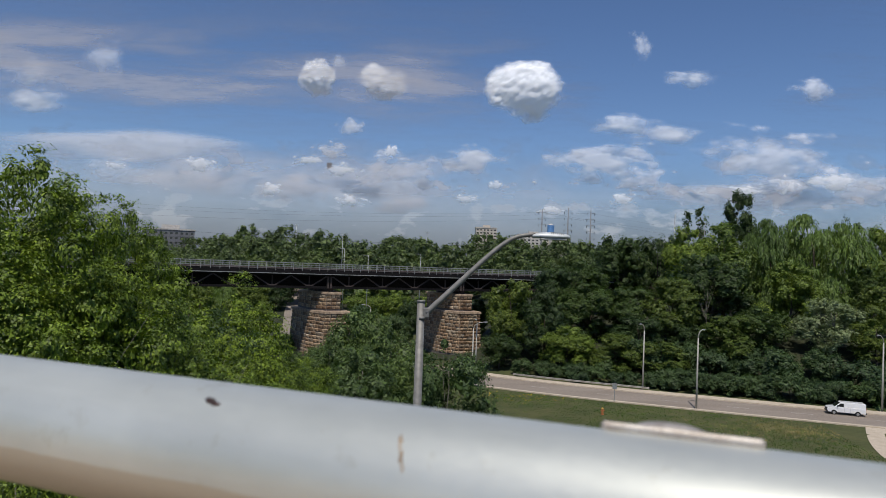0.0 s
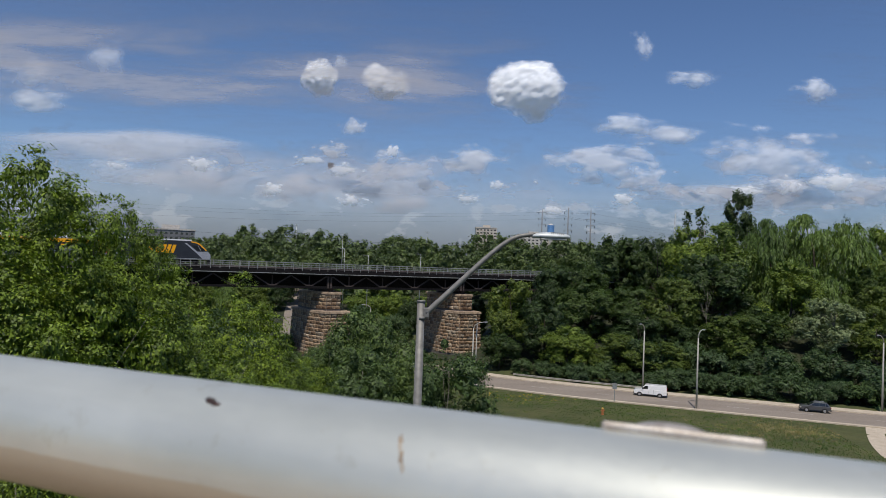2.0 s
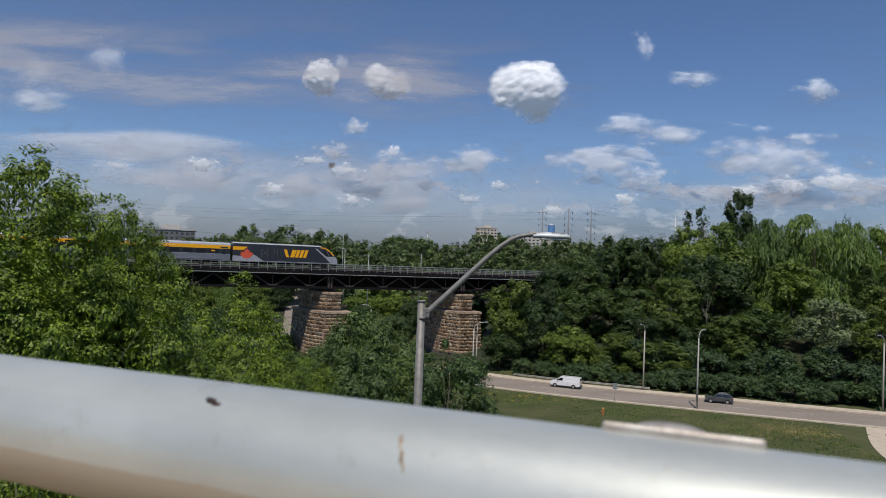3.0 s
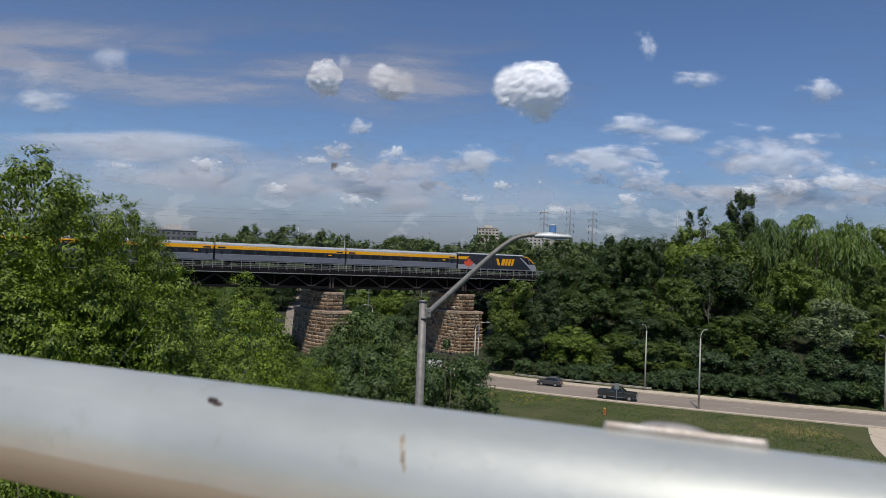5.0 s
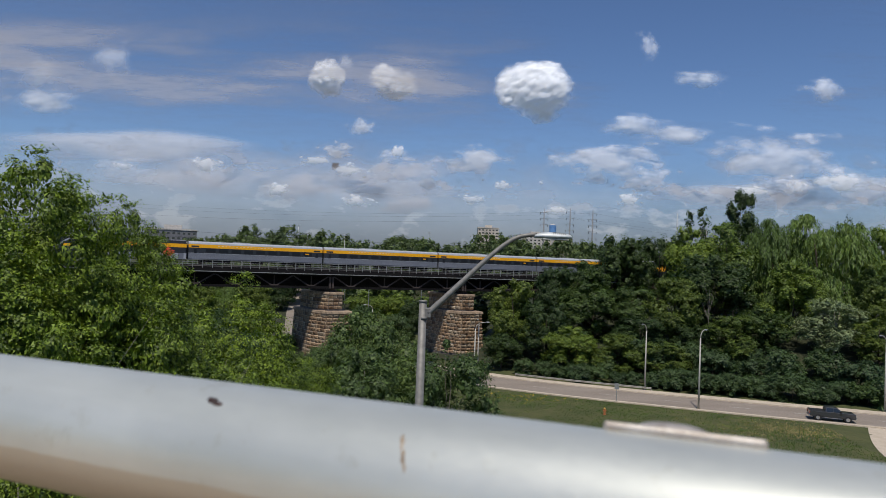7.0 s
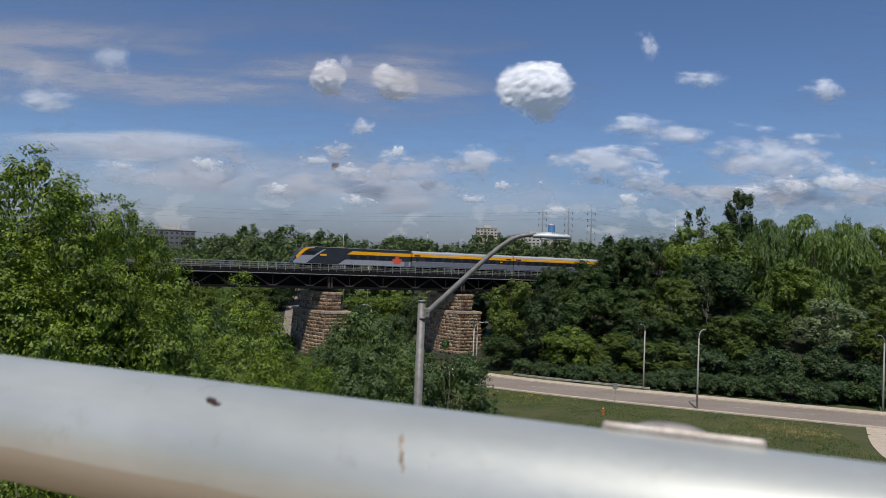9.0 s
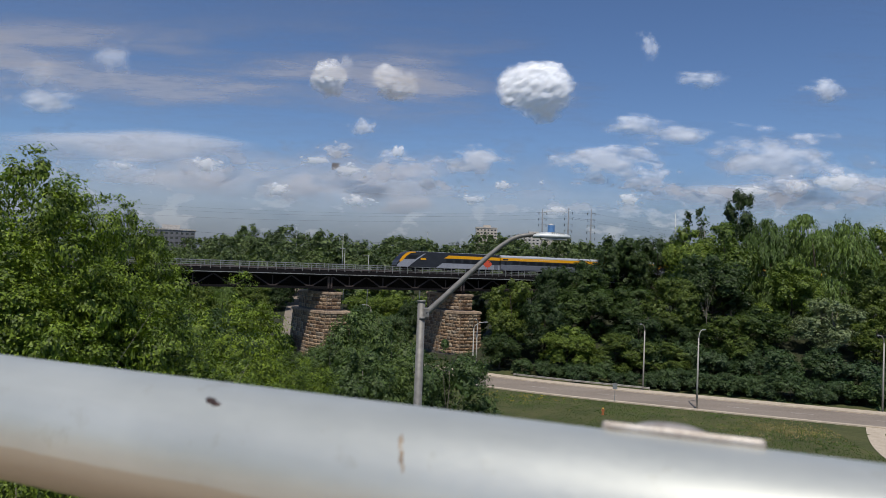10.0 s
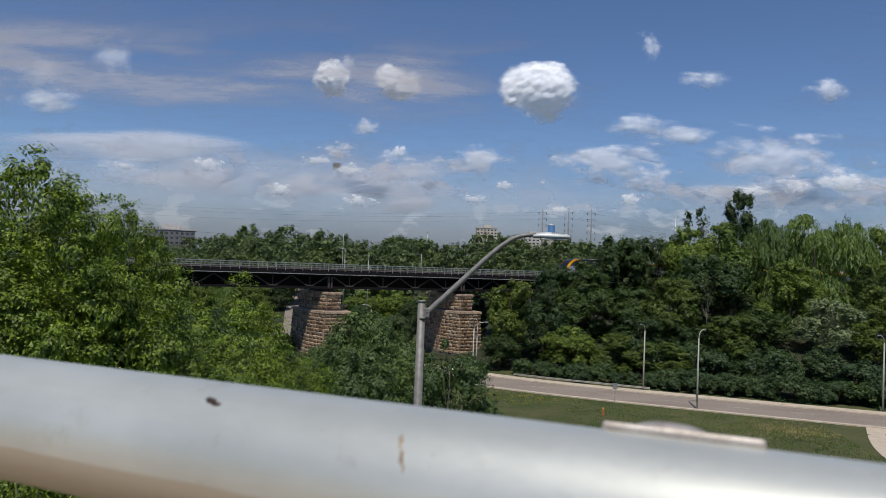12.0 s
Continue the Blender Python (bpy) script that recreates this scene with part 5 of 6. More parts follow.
def nose_shape(flip, length):
    """The side outline of a sloping cab end, towards +x, or -x when flipped."""
    h = length / 2
    pts = [(-h, 0.95), (h - 0.15, 0.95), (h, 1.25), (h - 0.08, 1.85), (h - 0.65, 2.6), (h - 1.55, 3.5), (h - 2.15, 3.98), (h - 2.8, 4.22), (h - 3.6, 4.3), (-h, 4.3)]
    return [(-x, z) for x, z in pts[::-1]] if flip else pts


def locomotive():
    lo = thing("locomotive", Matrix.Identity(4), "charcoal diesel locomotive with a silver roof and orange bars", "locomotive", "train cars")
    h = 10.35
    part("body", prism(nose_shape(False, 20.7), -SIDE, SIDE, 0.12, 3), TRAIN_DARK, lo)
    part("roof", hull_x(roof_profile(4.04, 4.56), -h, h - 3.5), SILVER, lo, "silver roof")
    decal(lo, "nose_panel", [(h - 0.2, 0.98), (h - 0.06, 1.25), (h - 0.14, 1.85), (h - 0.62, 2.45), (h - 2.4, 2.35), (h - 4.4, 3.9), (h - 4.75, 3.9), (h - 2.6, 2.1), (h - 1.4, 0.98)], NOSE_GREY, "silver-grey sweeping nose panel")
    decal(lo, "nose_top", [(h - 0.75, 2.62), (h - 1.6, 3.46), (h - 2.2, 3.92), (h - 2.8, 4.16), (h - 3.7, 4.24), (h - 3.7, 4.08), (h - 2.5, 3.85), (h - 1.75, 3.3), (h - 0.95, 2.55)], TRAIN_YELLOW, "yellow nose edge")
    decal(lo, "cab_window", [(h - 1.15, 2.62), (h - 1.95, 3.45), (h - 3.4, 3.5), (h - 2.5, 2.55)], TRAIN_GLASS, "dark cab side window", 0.02)
    decal(lo, "window_post", [(h - 1.9, 2.6), (h - 1.8, 2.6), (h - 2.3, 3.45), (h - 2.4, 3.45)], NOSE_GREY, "", 0.026)
    part("windscreen", prism([(h - 0.58, 2.62), (h - 0.52, 2.6), (h - 1.5, 3.58), (h - 1.56, 3.56)], -1.2, 1.2), TRAIN_GLASS, lo)
    for k, (a, b) in enumerate(((-0.2, 0.6), (0.6, 0.85), (1.6, 0.6), (2.4, 0.6), (3.2, 0.6))):
        s = -0.45 if k < 1 else 0.45
        decal(lo, "bar", [(a, 2.0), (a + b, 2.0), (a + b + s, 3.5), (a + s, 3.5)], TRAIN_YELLOW, "slanted orange bar")
    for x in (-4.9,):
        decal(lo, "grille", [(x, 2.0), (x + 1.15, 2.0), (x + 1.15, 3.4), (x, 3.4)], TRIM_BLACK, "black louvred grille")
        for p, q in (((x, 2.0), (x + 1.15, 3.4)), ((x, 3.4), (x + 1.15, 2.0))):
            decal(lo, "grille_bar", [(p[0], p[1] - 0.03), (q[0], q[1] - 0.03), (q[0], q[1] + 0.03), (p[0], p[1] + 0.03)], TRAIN_GREY, "", 0.02)
    for x in (-4.9, -3.75, -2.55, -1.95):
        decal(lo, "grille_post", [(x - 0.03, 2.0), (x + 0.03, 2.0), (x + 0.03, 3.4), (x - 0.03, 3.4)], TRAIN_GREY, "", 0.02)
    for x in (-3.65, -2.45, -1.85):
        decal(lo, "louvre", [(x, 2.0), (x + 0.5, 2.0), (x + 0.5, 3.4), (x, 3.4)], TRIM_BLACK, "black louvred panel")
    decal(lo, "sill_line", [(-h, 1.02), (h - 0.4, 1.02), (h - 0.4, 1.1), (-h, 1.1)], SILVER, "", 0.016)
    decal(lo, "rear_panel", [(-h, 0.98), (-4.4, 0.98), (-6.4, 2.3), (-7.2, 1.9), (-h, 1.95)], NOSE_GREY, "grey wedge-shaped panel")
    decal(lo, "rear_stripe", [(-h, 3.05), (-8.4, 3.05), (-7.6, 3.7), (-h, 3.7)], TRAIN_YELLOW, "end of the yellow stripe")
    decal(lo, "leaf_mark", leaf_outline(-7.75, 2.25, 1.22), TRAIN_RED, "red leaf-shaped mark", 0.02)
    for x in (-6.5, 0.0, 4.0):
        part("roof_hatch", boxes((x - 0.9, x + 0.9, -0.8, 0.8, 4.3, 4.48), bevel=0.05), SILVER, lo)
    for y in (-0.9, 0.9):
        bm = bmesh.new()
        disc(bm, (h - 0.1, y, 1.6), 0.13, 0.1, "X", 14)
        part("headlight", bm, LAMP_CLEAR, lo)
    part("plough", prism([(h - 0.4, 0.2), (h - 0.1, 0.2), (h - 0.05, 0.95), (h - 0.4, 0.95)], -1.3, 1.3), TRIM_BLACK, lo)
    underframe(lo, -h, h - 0.6)
    for x in (-6.9, 6.6):
        bogie(lo, x)
    return lo


def cab_car():
    c = thing("cab_car", Matrix.Identity(4), "black cab car with a yellow sloping nose and stripe", "train car", "train cars")
    h = 12.65
    part("body", prism(nose_shape(True, 25.3), -SIDE, SIDE, 0.12, 3), TRAIN_DARK, c)
    part("roof", hull_x(roof_profile(3.9, 4.36), -h + 4.0, h), SILVER, c, "silver roof")
    decal(c, "stripe", [(-1.6, 3.05), (h, 3.05), (h, 3.72), (-0.4, 3.72)], TRAIN_YELLOW, "yellow stripe")
    decal(c, "lower_panel", [(-3.4, 0.98), (h, 0.98), (h, 2.0), (-1.9, 2.0)], NOSE_GREY, "grey lower panel")
    decal(c, "nose_edge", [(-h + 0.5, 2.3), (-h + 1.3, 3.3), (-h + 2.1, 3.95), (-h + 2.9, 4.2), (-h + 4.3, 4.24), (-h + 4.3, 4.05), (-h + 3.1, 3.9), (-h + 2.2, 3.3), (-h + 1.5, 2.5), (-h + 0.7, 1.9)], TRAIN_YELLOW, "yellow nose band")
    decal(c, "nose_panel", [(-h + 0.1, 1.0), (-h + 0.0, 1.3), (-h + 0.6, 1.85), (-h + 1.6, 2.55), (-h + 4.2, 2.6), (-h + 6.2, 3.9), (-h + 6.6, 3.9), (-h + 4.3, 2.3), (-h + 2.6, 0.98)], NOSE_GREY, "grey sweeping nose panel")
    decal(c, "cab_window", [(-h + 2.4, 2.8), (-h + 4.0, 2.8), (-h + 4.9, 3.45), (-h + 2.7, 3.45)], TRAIN_GLASS, "dark cab side window", 0.02)
    part("windscreen", prism([(-h + 0.58, 2.62), (-h + 0.52, 2.6), (-h + 1.5, 3.58), (-h + 1.56, 3.56)], -1.2, 1.2), TRAIN_GLASS, c)
    decal(c, "emblem", [(-7.2, 2.55), (-5.9, 2.55), (-5.9, 2.95), (-7.2, 2.95)], TRAIN_YELLOW, "small orange emblem", 0.02)
    decal(c, "leaf_mark", leaf_outline(9.5, 2.1, 1.15), TRAIN_RED, "red leaf-shaped mark", 0.02)
    for k in range(5):
        x = -1.0 + k * 2.1
        decal(c, "window", [(x, 2.15), (x + 1.6, 2.15), (x + 1.6, 2.88), (x, 2.88)], TRAIN_GLASS)
    decal(c, "door", [(11.2, 1.0), (12.2, 1.0), (12.2, 2.0), (11.2, 2.0)], TRAIN_GREY, "grey entrance door", 0.016)
    for y in (-0.9, 0.9):
        bm = bmesh.new()
        disc(bm, (-h + 0.1, y, 1.6), 0.13, 0.1, "X", 14)
        part("tail_light", bm, LAMP_RED, c)
    part("gangway", boxes((h - 0.04, h + 0.28, -0.75, 0.75, 1.0, 3.6), bevel=0.04), TRIM_BLACK, c)
    underframe(c, -h + 0.6, h)
    for x in (-9.0, 9.0):
        bogie(c, x)
    return c


LOCO = locomotive()
COACH = coach()
COACHES = [COACH] + [copy_thing(COACH, pose(0, 0, 0)) for _ in range(3)]
CAB = cab_car()


# ---- the far side of the valley ----
def far_building(x, y, z1, w, d, storeys, cols, wall, label, turn=0.0, roof=None):
    z0 = ground_z(x, y) - 1
    b = thing("building", pose(x, y, z0, 0, 0, turn), label, "building", "far buildings")
    h = z1 - z0
    part("wall", boxes((-w / 2, w / 2, -d / 2, d / 2, 0, h)), wall, b)
    part("roof", boxes((-w / 2 - 0.4, w / 2 + 0.4, -d / 2 - 0.4, d / 2 + 0.4, h, h + 0.9), (-w * 0.15, w * 0.2, -d * 0.2, d * 0.2, h + 0.9, h + 3.5)), roof or wall, b)
    pane = of_bm(boxes((-0.5, 0.5, -0.06, 0.0, -0.5, 0.5)))
    pane.materials.append(GLASS_DARK)
    cw, sh = w / cols, min(3.0, h / storeys)
    for r in range(storeys):
        for k in range(cols):
            part("window", pane, None, b, at=pose(-w / 2 + cw * (k + 0.5), -d / 2, h - sh * (r + 0.6)) @ Matrix.Diagonal((cw * 0.5, 1, sh * 0.42, 1)))
    return b


PALE_WALL = mottled("pale_render", (0.42, 0.39, 0.36), (0.52, 0.49, 0.45), 0.1, 0.9)
TAN_WALL = mottled("tan_brick", (0.44, 0.38, 0.32), (0.56, 0.50, 0.43), 0.1, 0.9)
DARK_WALL = mottled("dark_cladding", (0.12, 0.12, 0.13), (0.2, 0.2, 0.21), 0.1, 0.7)
far_building(43.28, 700, 57.37, 21, 16, 12, 6, TAN_WALL, "tan apartment tower above the trees")
far_building(83.28, 640, 49.44, 26, 16, 10, 7, PALE_WALL, "pale apartment block above the trees")
far_building(109.53, 660, 47.43, 24, 16, 10, 7, TAN_WALL, "tan apartment block behind the street lamp")
far_building(-172.86, 430, 34.2, 30, 20, 3, 10, DARK_WALL, "low dark office building with a pale flat roof", 20, PALE_WALL)
far_building(125.2, 420, 33.94, 6, 8, 6, 2, PALE_WALL, "pale building glimpsed between trees")


def water_tower():
    x, y, z = 97.27, 620, 59.45
    t = thing("water_tower", pose(x, y, 0), "blue water tank on a pale shaft", "water tower")
    bm = bmesh.new()
    disc(bm, (0, 0, z - 4.5), 3.2, 7, "Z", 20)
    part("tank", bm, mottled("blue_tank_paint", (0.10, 0.24, 0.50), (0.16, 0.32, 0.60), 0.2, 0.5), t, "blue tank")
    bm = bmesh.new()
    disc(bm, (0, 0, z - 0.4), 3.2, 1.4, "Z", 20, 0.8)
    part("tank_roof", bm, PALE_WALL, t, "pale conical roof")
    bm = bmesh.new()
    disc(bm, (0, 0, (z - 8) / 2), 1.3, z - 8, "Z", 12)
    part("shaft", bm, PALE_WALL, t)


water_tower()


def pylon(x, y, z1, arms):
    z0 = ground_z(x, y) - 0.5
    p = thing("transmission_pole", pose(x, y, 0, 0, 0, 12), "tall slender steel transmission pole with cross arms", "pylon", "transmission poles")
    part("mast", tubes([tube([(0, 0, z0), (0, 0, z1)], [0.75, 0.28], 10)]), PYLON_GREY, p)
    for k in range(arms):
        z = z1 - 2.5 - k * 4.2
        part("cross_arm", boxes((-3.0, 3.0, -0.12, 0.12, z - 0.15, z + 0.15)), PYLON_GREY, p)
        for s in (-2.8, 2.8):
            part("insulator", boxes((s - 0.14, s + 0.14, -0.14, 0.14, z - 1.6, z - 0.1)), TRIM_BLACK, p)
    return (x, y, z1)


PY = [pylon(68.96, 480, 61.04, 3), pylon(85.44, 470, 61.25, 4), pylon(98.91, 460, 60.19, 6)]


def cable(a, b, sag, r, label):
    pts = [Vector(a).lerp(Vector(b), t) - Vector((0, 0, sag * 4 * t * (1 - t))) for t in np.linspace(0, 1, 25)]
    me = tubes([tube(pts, r, 5)])
    solid("cable", me, STEEL_DARK, label, "cable", "overhead cables")


for z, k in ((-2.5, 0), (-6.7, 1), (-2.5, 2)):
    a = Vector(PY[k]) + Vector((0, 0, z))
    cable(a, (-330 - 12 * k, 400, a.z - 2.0 + z * 0.6), 7 + k, 0.032, "thin dark power line across the sky")
    cable(a, (420, 470 + 6 * k, a.z - 12), 9, 0.034, "thin dark power line across the sky")
for y0, y1 in ((412, 438), (424, 444), (436, 450)):
    a, b = (-121.06, 230, 27.98), (46.85, 262, 27.45)
    dz = (412 - y0) * 0.19
    cable((a[0], a[1], a[2] + dz + 1.0), (b[0], b[1], b[2] + dz * 0.6), 1.5, 0.03, "thin dark cable beyond the railway")
for x, y, top in [(-90.68, 420, 40.36), (-11.1, 460, 40.71), (67.75, 200, 37.17)]:
    lm = thing("light_mast", pose(x, y, 0), "thin tall light mast on the skyline", "light mast", "light masts")
    part("mast", tubes([tube([(0, 0, ground_z(x, y) - 0.5), (0, 0, top)], [0.3, 0.14], 8)]), GALV, lm)
    if y > 300:
        part("lamp_ring", boxes((-1.0, 1.0, -0.5, 0.5, top - 0.3, top + 0.1), bevel=0.05), GALV, lm)
for x, y, top in [(-30.98, 215, 23.44), (-20.69, 190, 21.39), (-6.4, 200, 22.39), (-35.38, 240, 28.81)]:
    lm = thing("street_lamp", pose(x, y, 0), "grey street lamp beyond the railway", "street lamp", "lamps beyond the railway")
    part("pole", tubes([tube([(0, 0, ground_z(x, y) - 0.4), (0, 0, top)], [0.12, 0.07], 8)]), GALV, lm)
    part("arm", boxes((-1.6, 0.05, -0.05, 0.05, top - 0.08, top + 0.04)), GALV, lm)


# ---- small growth on the grass ----
def scatter(name, count, area, size, mat, label, category, seed):
    rng = np.random.default_rng(seed)
    verts, faces = [], []
    while len(faces) < count:
        x, y, dens = area(rng)
        if abs(road_gap(x, y)) < 7 or (x > 48 and y < 94 and x - 50 > (y - 75) * 0.1):
            continue
        z = ground_z(x, y)
        for _ in range(dens):
            a = rng.random() * 6.28
            s = size * rng.uniform(0.5, 1.4)
            dx, dy = math.cos(a) * s * 0.35, math.sin(a) * s * 0.35
            ox, oy = rng.normal(0, size, 2)
            n = len(verts)
            verts += [(x + ox - dx, y + oy - dy, z - 0.02), (x + ox + dx, y + oy + dy, z - 0.02), (x + ox + dy * 0.8, y + oy - dx * 0.8, z + s * rng.uniform(0.5, 1.0))]
            faces.append((n, n + 1, n + 2))
    solid(name, mesh_of(verts, faces), mat, label, category, kind="stuff")


def lawn(rng):
    return rng.uniform(2, 56), rng.uniform(62, 108), 4


def dry_patch(rng):
    return rng.normal(47, 5.5), rng.normal(89, 2.8), 3


def flower_patch(rng):
    return (rng.normal(13, 4), rng.normal(104, 2.0), 2) if rng.random() < 0.8 else (rng.uniform(10, 50), rng.uniform(80, 98), 2)


scatter("grass", 44000, lawn, 0.15, BLADES, "short rough green grass", "grass", 1)
scatter("dry_stalks", 3200, dry_patch, 0.17, DRY, "scattered dry straw-coloured stalks", "dry grass", 2)
scatter("wild_flowers", 240, flower_patch, 0.14, FLOWER, "small yellow wild flowers in the grass", "flowers", 3)

# ---- clouds ----
PUFF = cloud_material("cumulus", 0.97, 0.34, (1, 1, 1.0), 1.7, (0.95, 0.95, 0.95), (0.88, 0.89, 0.91), 0.8, 1.15)
SMALL = cloud_material("small_cumulus", 0.70, 0.62, (1, 1, 1.0), 1.6, (0.93, 0.93, 0.93), (0.82, 0.83, 0.86), 0.9, 0.8)
LOW = cloud_material("far_cumulus", 0.66, 0.40, (1, 1, 1.0), 2.3, (0.86, 0.84, 0.82), (0.80, 0.80, 0.83), 1.0, 0.65)
WISP = cloud_material("thin_cloud", 0.5, 0.55, (1, 1, 1.2), 1.5, (0.93, 0.93, 0.94), (0.86, 0.87, 0.9))


def veil_material():
    """High streaks, a bank of thin cloud low over the skyline and a horizon-dimming tint, on one sheet."""
    m = Mat("thin_cloud_and_horizon_dim", 1.0, 0.0, 0.0)
    kilo = m.node("ShaderNodeMapping", Scale=(0.00118, 0.00118, 0.00118))
    m.link(m.coords(), kilo.inputs[0])
    k = kilo.outputs[0]
    sep = m.t.nodes.new("ShaderNodeSeparateXYZ")
    m.link(k, sep.inputs[0])

    def span(value, lo, hi, a, b):
        r = m.node("ShaderNodeMapRange")
        r.interpolation_type = "SMOOTHSTEP"
        for key, v in (("From Min", lo), ("From Max", hi), ("To Min", a), ("To Max", b)):
            r.inputs[key].default_value = v
        m.link(value, r.inputs["Value"])
        return r.outputs[0]

    def calc(op, a, b):
        n = m.t.nodes.new("ShaderNodeMath")
        n.operation = op
        for i, v in enumerate((a, b)):
            if isinstance(v, (int, float)):
                n.inputs[i].default_value = v
            else:
                m.link(v, n.inputs[i])
        return n.outputs[0]
    bank = m.noise(1.5, 7, 0.55, (0.7, 1, 1.9), k)
    bank = span(calc("ADD", bank, calc("ADD", span(sep.outputs["Z"], 0.5, 0.95, 0.20, -0.35), span(sep.outputs["X"], -0.3, 1.4, 0.06, -0.10))), 0.36, 0.85, 0.0, 0.5)
    bank = calc("MULTIPLY", bank, span(sep.outputs["Z"], 0.05, 0.5, 0.15, 1.0))
    # grey-blue layer painted in low down to dim the bright horizon sky
    horizon_dim = span(sep.outputs["Z"], 0.0, 0.85, 0.86, 0.0)
    streak = m.noise(1.1, 6, 0.6, (0.45, 1, 2.8), k)
    high = calc("MULTIPLY", span(sep.outputs["Z"], 0.7, 1.0, 0.0, 1.0), span(sep.outputs["Z"], 1.25, 1.55, 1.0, 0.25))
    side = span(sep.outputs["X"], -0.6, 1.2, 0.13, -0.04)
    streak = calc("MULTIPLY", span(calc("ADD", streak, side), 0.45, 0.86, 0.0, 0.85), high)
    lumps = span(m.noise(4.2, 6, 0.55, (0.75, 1, 1.7), k), 0.49, 0.64, 0.0, 0.62)
    lumps = calc("MULTIPLY", lumps, calc("MULTIPLY", span(sep.outputs["Z"], 0.05, 0.35, 0.3, 1.0), span(sep.outputs["Z"], 0.5, 0.9, 1.0, 0.0)))
    alpha = calc("MAXIMUM", calc("MAXIMUM", calc("MAXIMUM", bank, lumps), horizon_dim), streak)
    thick = calc("MINIMUM", calc("MULTIPLY", calc("MAXIMUM", calc("MAXIMUM", bank, lumps), streak), 1.9), 1.0)
    white = m.t.nodes.new("ShaderNodeBsdfDiffuse")
    m.link(m.mix(thick, (0.165, 0.185, 0.245), (0.54, 0.505, 0.515)), white.inputs["Color"])
    clear = m.t.nodes.new("ShaderNodeBsdfTransparent")
    mixed = m.t.nodes.new("ShaderNodeMixShader")
    m.link(alpha, mixed.inputs[0])
    m.link(clear.outputs[0], mixed.inputs[1])
    m.link(white.outputs[0], mixed.inputs[2])
    m.link(mixed.outputs[0], m.t.nodes["Material Output"].inputs["Surface"])
    return m.m


BAND = cloud_material("cloud_band", 0.6, 0.5, (1, 1, 1.6), 1.4, (0.90, 0.86, 0.83), (0.78, 0.76, 0.77), 0.6, 0.7)
SKY_THINGS = []


def cloud(mat, drift, label, x, y, z, w, h):
    k = 2.25 if mat is LOW else 1.7 if mat is PUFF else 2.1
    n, verts, index, faces = 50, [], {}, []
    seed = Vector((x * 0.013, y * 0.07, z * 0.017))
    rnd = random.Random(int(x) * 7 + int(z))
    domes = [(rnd.uniform(-0.55, 0.55), rnd.uniform(-0.4, 0.55), rnd.uniform(0.10, 0.28)) for _ in range(26)] + [(0.0, 0.1, 0.5), (-0.2, -0.05, 0.38), (0.22, 0.0, 0.38)]
    relief = 0.42 if mat is PUFF else 0.34 if mat in (SMALL, LOW) else 0.12
    for j in range(n + 1):
        for i in range(n + 1):
            u, v = 1.5 * i / n - 0.75, 1.5 * j / n - 0.75
            if u * u + v * v > 0.56:
                continue
            q = Vector((u * w / 260, v * h / 260, 0)) + seed
            puff = max(math.sqrt(max(0.0, r * r - (u - a) ** 2 - (v - b) ** 2)) for a, b, r in domes) + 0.10 * abs(noise.noise(q * 4.0)) + 0.05 * abs(noise.noise(q * 9.0))
            round_off = math.sqrt(max(0.0, 0.58 - u * u - v * v))
            index[i, j] = len(verts)
            verts.append((u, h * (0.33 - 0.36 * round_off - relief * puff), v))
    for (i, j), a in index.items():
        if (i + 1, j) in index and (i + 1, j + 1) in index and (i, j + 1) in index:
            faces.append((a, index[i + 1, j], index[i + 1, j + 1], index[i, j + 1]))
    ob = solid("cloud", mesh_of(verts, faces, True), mat, label, "cloud", "clouds", "structure", m=pose(x, y, z) @ Matrix.Diagonal((w * 0.5 * k, 1, h * 0.5 * k, 1)))
    SKY_THINGS.append((ob, (x, y, z), drift))


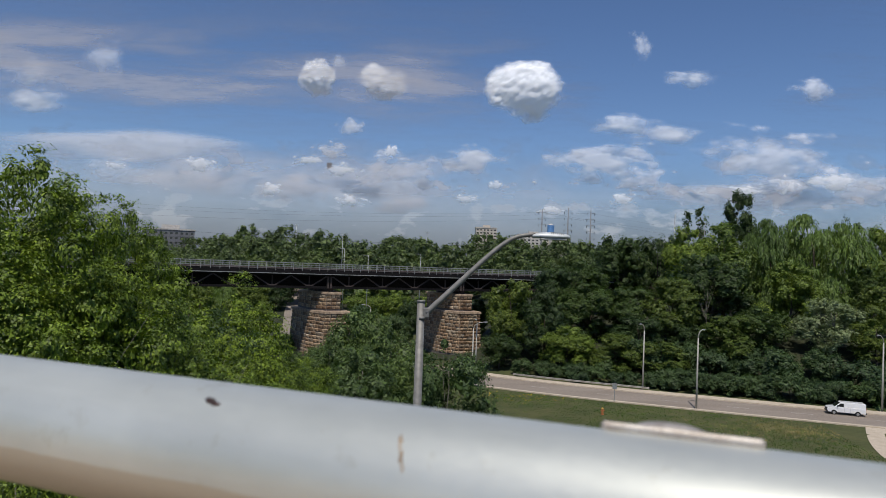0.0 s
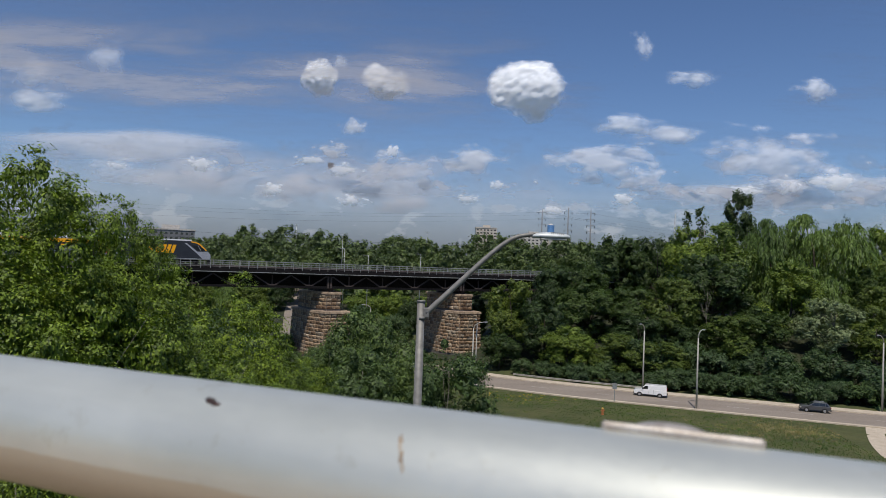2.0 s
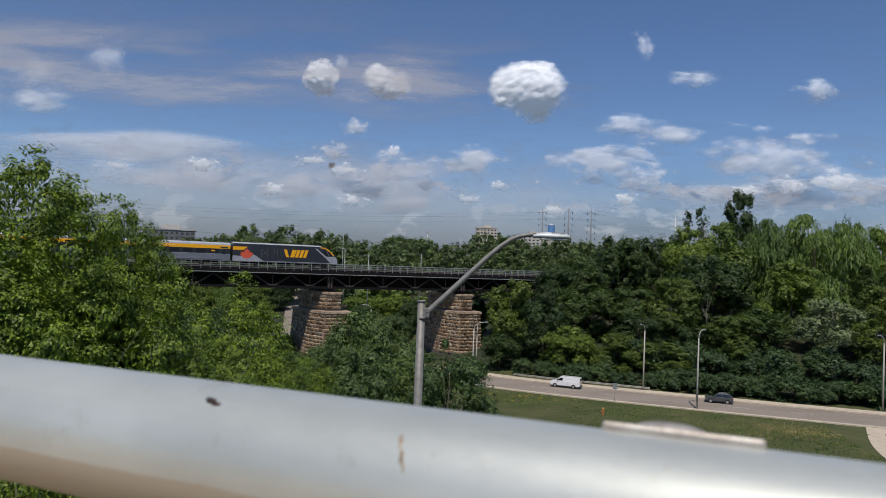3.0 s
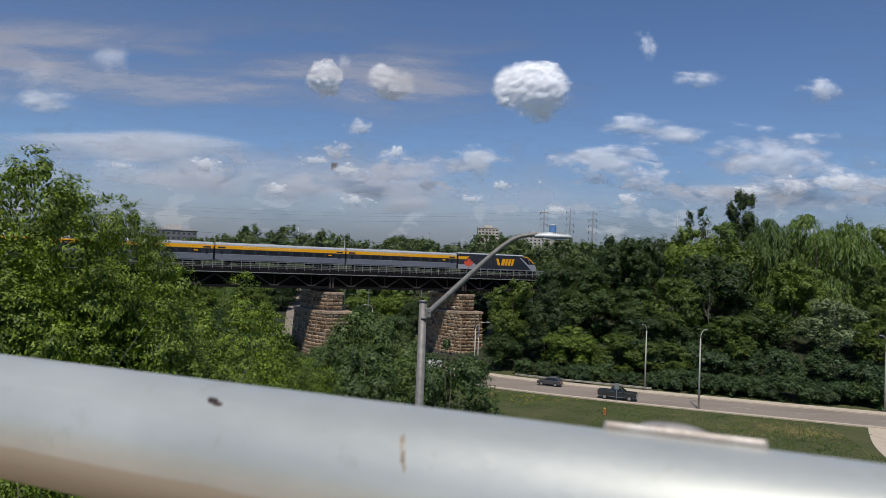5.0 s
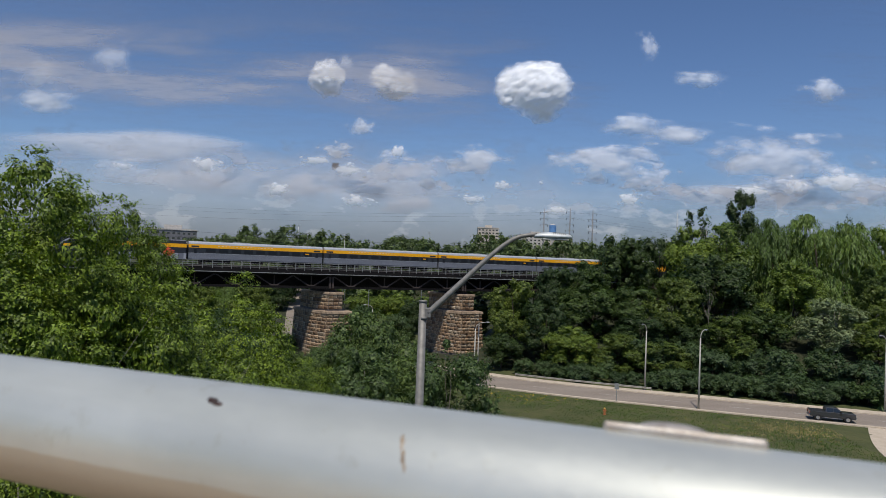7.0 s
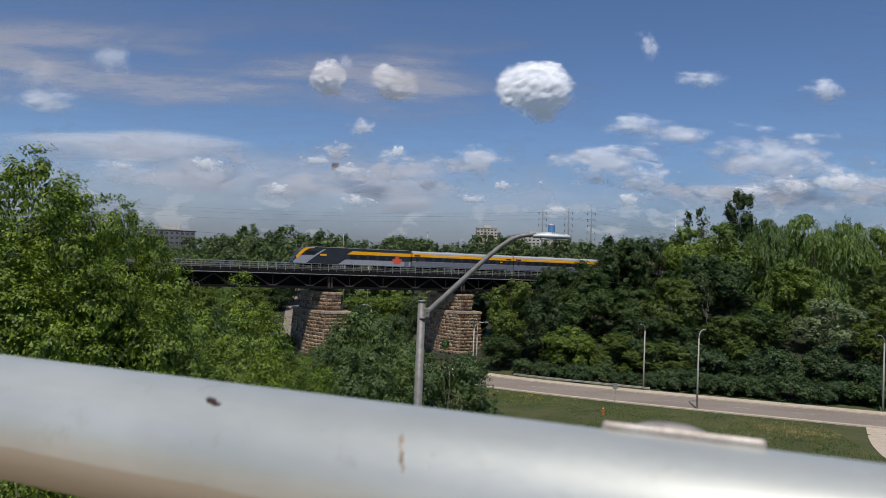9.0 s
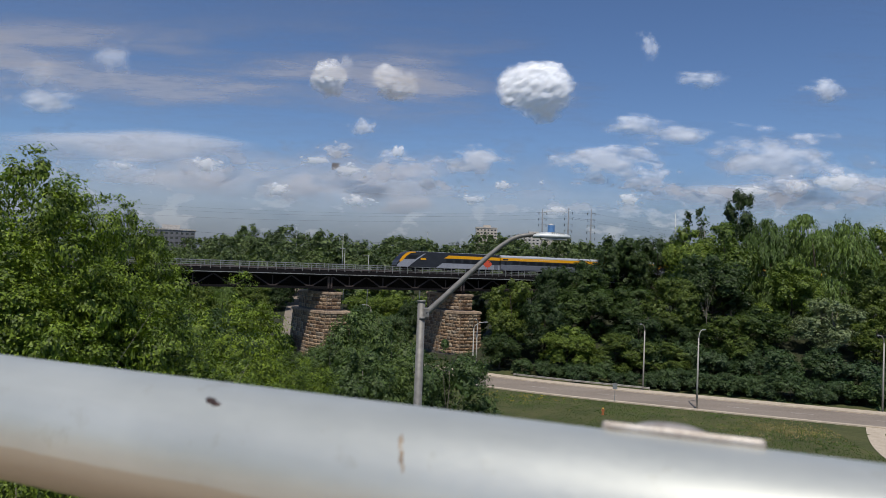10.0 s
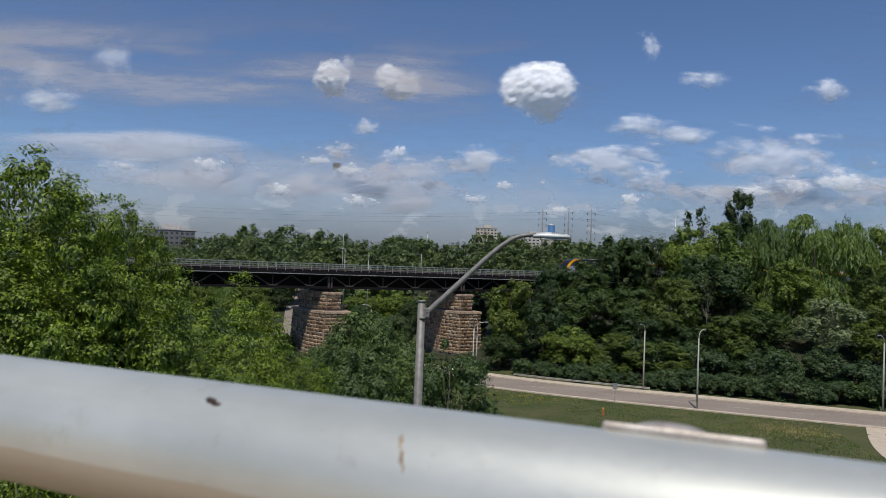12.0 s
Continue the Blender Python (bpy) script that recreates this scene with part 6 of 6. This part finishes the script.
for row in [
    (470, 4000, 1062, 690, 440), (-786.05, 4010, 1088.52, 315.55, 315.55), (-401.95, 4020, 1072.28, 432.88, 332.99), (-2436.43, 4015, 885.53, 631.89, 249.43), (1434.32, 4010, 1160.07, 381.98, 166.08), (2141.92, 4012, 1120.44, 315.71, 182.78),
    (1027.15, 4016, 877.15, 432.45, 182.96), (1322.23, 4014, 827.64, 565.23, 216.12), (-586, 4100, 815, 204, 153)]:
    big = row[2] > 0 and row[4] > 310
    cloud(PUFF if big else SMALL, 82.0, "bright white fair-weather cloud with ragged edges" if big else "small soft white cloud with ragged edges", *row)
for row in [
    (1958.19, 4100, 714.13, 916.96, 407.54), (922.46, 4110, 652.1, 748.97, 340.44), (1199.51, 4090, 564.32, 474.3, 220.21), (170.79, 4100, 635.63, 577.34, 288.67), (-235.95, 4110, 563.35, 612.8, 306.4),
    (-697.91, 4090, 662.37, 271.03, 128.74), (-916.56, 4120, 452.94, 648.41, 238.89), (-255.22, 4100, 373.55, 441.5, 156.22), (2028.24, 4095, 555.62, 508.8, 169.6), (2507.12, 4100, 581.28, 679.23, 322.63),
    (-1078.7, 3000, 419.5, 186.4, 104.3), (-457.3, 3000, 418.2, 211.3, 99.4), (-246.1, 3000, 505.8, 74.5, 74.5), (226.2, 3000, 374.6, 89.4, 54.6), (387.7, 3000, 395.6, 54.6, 29.8), (89.4, 3000, 309.8, 149.2, 54.6), (-420.1, 3000, 282.9, 174.0, 64.6), (1506.2, 3000, 410.8, 149.2, 94.4), (1705.1, 3000, 438.2, 298.2, 104.3), (785.4, 3000, 331.2, 149.2, 74.5), (-1451.6, 3000, 400.3, 124.2, 54.6), (-755.6, 3000, 319.9, 174.0, 74.5), (1307.4, 3000, 385.9, 223.7, 69.6), (462.3, 3000, 274.2, 149.2, 49.7), (-606.4, 3000, 457.2, 174.0, 59.6)]:
    cloud(LOW, 34.0, "distant white cumulus cloud low over the skyline", *row)
for row in [
    (-2095.38, 4030, 1138.48, 400.58, 333.82), (-2460.79, 4030, 1056.91, 400.58, 250.36), (-657.82, 4020, 1183.82, 183.14, 199.79), (1137.51, 4020, 1333.58, 183.14, 233.09), (-1497.78, 4105, 558.98, 544.04, 289.02),
    (-2010.51, 4110, 529.86, 510.66, 204.27), (-1194.4, 4120, 545.27, 682.54, 238.89), (-604.06, 4110, 378.22, 476.62, 170.22)]:
    cloud(WISP, 50.0, "thin ragged white cloud", *row)
for row in [(-1863.39, 4150, 655.37, 2200.03, 292.19), (-1582.72, 4160, 473.62, 1791.83, 241.21), (-304.81, 4165, 481.39, 1448.99, 310.5), (1876.27, 4170, 513.08, 1934.31, 276.33)]:
    cloud(BAND, 30.0, "long pale band of cloud over the skyline", *row)
VEIL_SHEET = solid("cloud_veil", mesh_of([(-3300, 0, -60), (3300, 0, -60), (3300, 0, 2300), (-3300, 0, 2300)], [(0, 1, 2, 3)]), veil_material(),
                   "thin white veils, a bank of cloud and a painted dimming of the horizon", "cloud", kind="structure", m=pose(0, 3650, 20))
SKY_THINGS.append((VEIL_SHEET, (0, 3650, 20), 12.0))


# ---- what moves ----
def road_place(arc, off):
    """A pose on the road, so far along it and so far from its middle."""
    seg = np.hypot(*np.diff(ROAD_XY, axis=0).T)
    arcs = np.concatenate(([0], np.cumsum(seg)))
    i = int(min(max(np.searchsorted(arcs, arc) - 1, 0), len(ROAD) - 2))
    k = (arc - arcs[i]) / seg[i]
    p = ROAD[i].lerp(ROAD[i + 1], k)
    s = road_side(i).lerp(road_side(min(i + 1, len(ROAD) - 1)), min(max(k, 0), 1)).normalized()
    return p + s * off, Vector((-s.y, s.x, 0))


def arc_at(x):
    seg = np.hypot(*np.diff(ROAD_XY, axis=0).T)
    arcs = np.concatenate(([0], np.cumsum(seg)))
    return float(np.interp(-x, -ROAD_XY[:, 0], arcs))


def drive(ob, marks, off, ahead):
    """marks: seconds and the place across the view; ahead: 1 down the road, -1 up it."""
    ts = [t for t, _ in marks]
    ss = [arc_at(x - 0.34 * off) for _, x in marks]
    rows = []
    for t in np.arange(0, 12.01, 0.4):
        if t < ts[0]:
            s = ss[0] + (t - ts[0]) * (ss[1] - ss[0]) / (ts[1] - ts[0])
        elif t > ts[-1]:
            s = ss[-1] + (t - ts[-1]) * (ss[-1] - ss[-2]) / (ts[-1] - ts[-2])
        else:
            s = float(np.interp(t, ts, ss))
        p, d = road_place(s, off)
        rows.append((float(t), pose(p.x, p.y, 0.06, 0, 0, math.degrees(math.atan2(d.y, d.x)) + (0 if ahead > 0 else 180))))
    walk(ob, rows)


def train_nose(t):
    """How far along the bridge the locomotive's nose is."""
    return -74.841 + 25.3826 * t + -0.17805 * t * t + 0.000873 * t ** 3


def motions():
    drive(VAN, [(0, 59.7), (0.8, 49.4), (1.6, 39.0), (2.4, 28.7), (3.2, 18.6), (5.6, -8.0)], 1.7, 1)
    drive(SUV, [(1.6, 61.0), (2.4, 50.8), (3.2, 40.8), (4.8, 20.7), (5.6, 11.3)], 1.7, 1)
    drive(PICKUP, [(3.2, 5.5), (4.8, 24.7), (5.6, 35.8), (6.5, 47.9)], -3.9, -1)
    heading = math.degrees(math.atan2(U.y, U.x))
    backs = [(LOCO, 10.35)] + [(c, 20.95 + 12.85 + 25.7 * k) for k, c in enumerate(COACHES)] + [(CAB, 20.95 + 12.85 + 25.7 * 4)]
    for ob, back in backs:
        rows = []
        for t in np.arange(0, 12.01, 1.0):
            p = Q0 + U * (train_nose(float(t)) - back)
            rows.append((float(t), pose(p.x, p.y, RAIL_Z, 0, 0, heading)))
        walk(ob, rows)
    for ob, (x, y, z), drift in SKY_THINGS:
        walk(ob, [(0, pose(x, y, z)), (6, pose(x + drift / 2, y, z)), (12, pose(x + drift, y, z))])


motions()
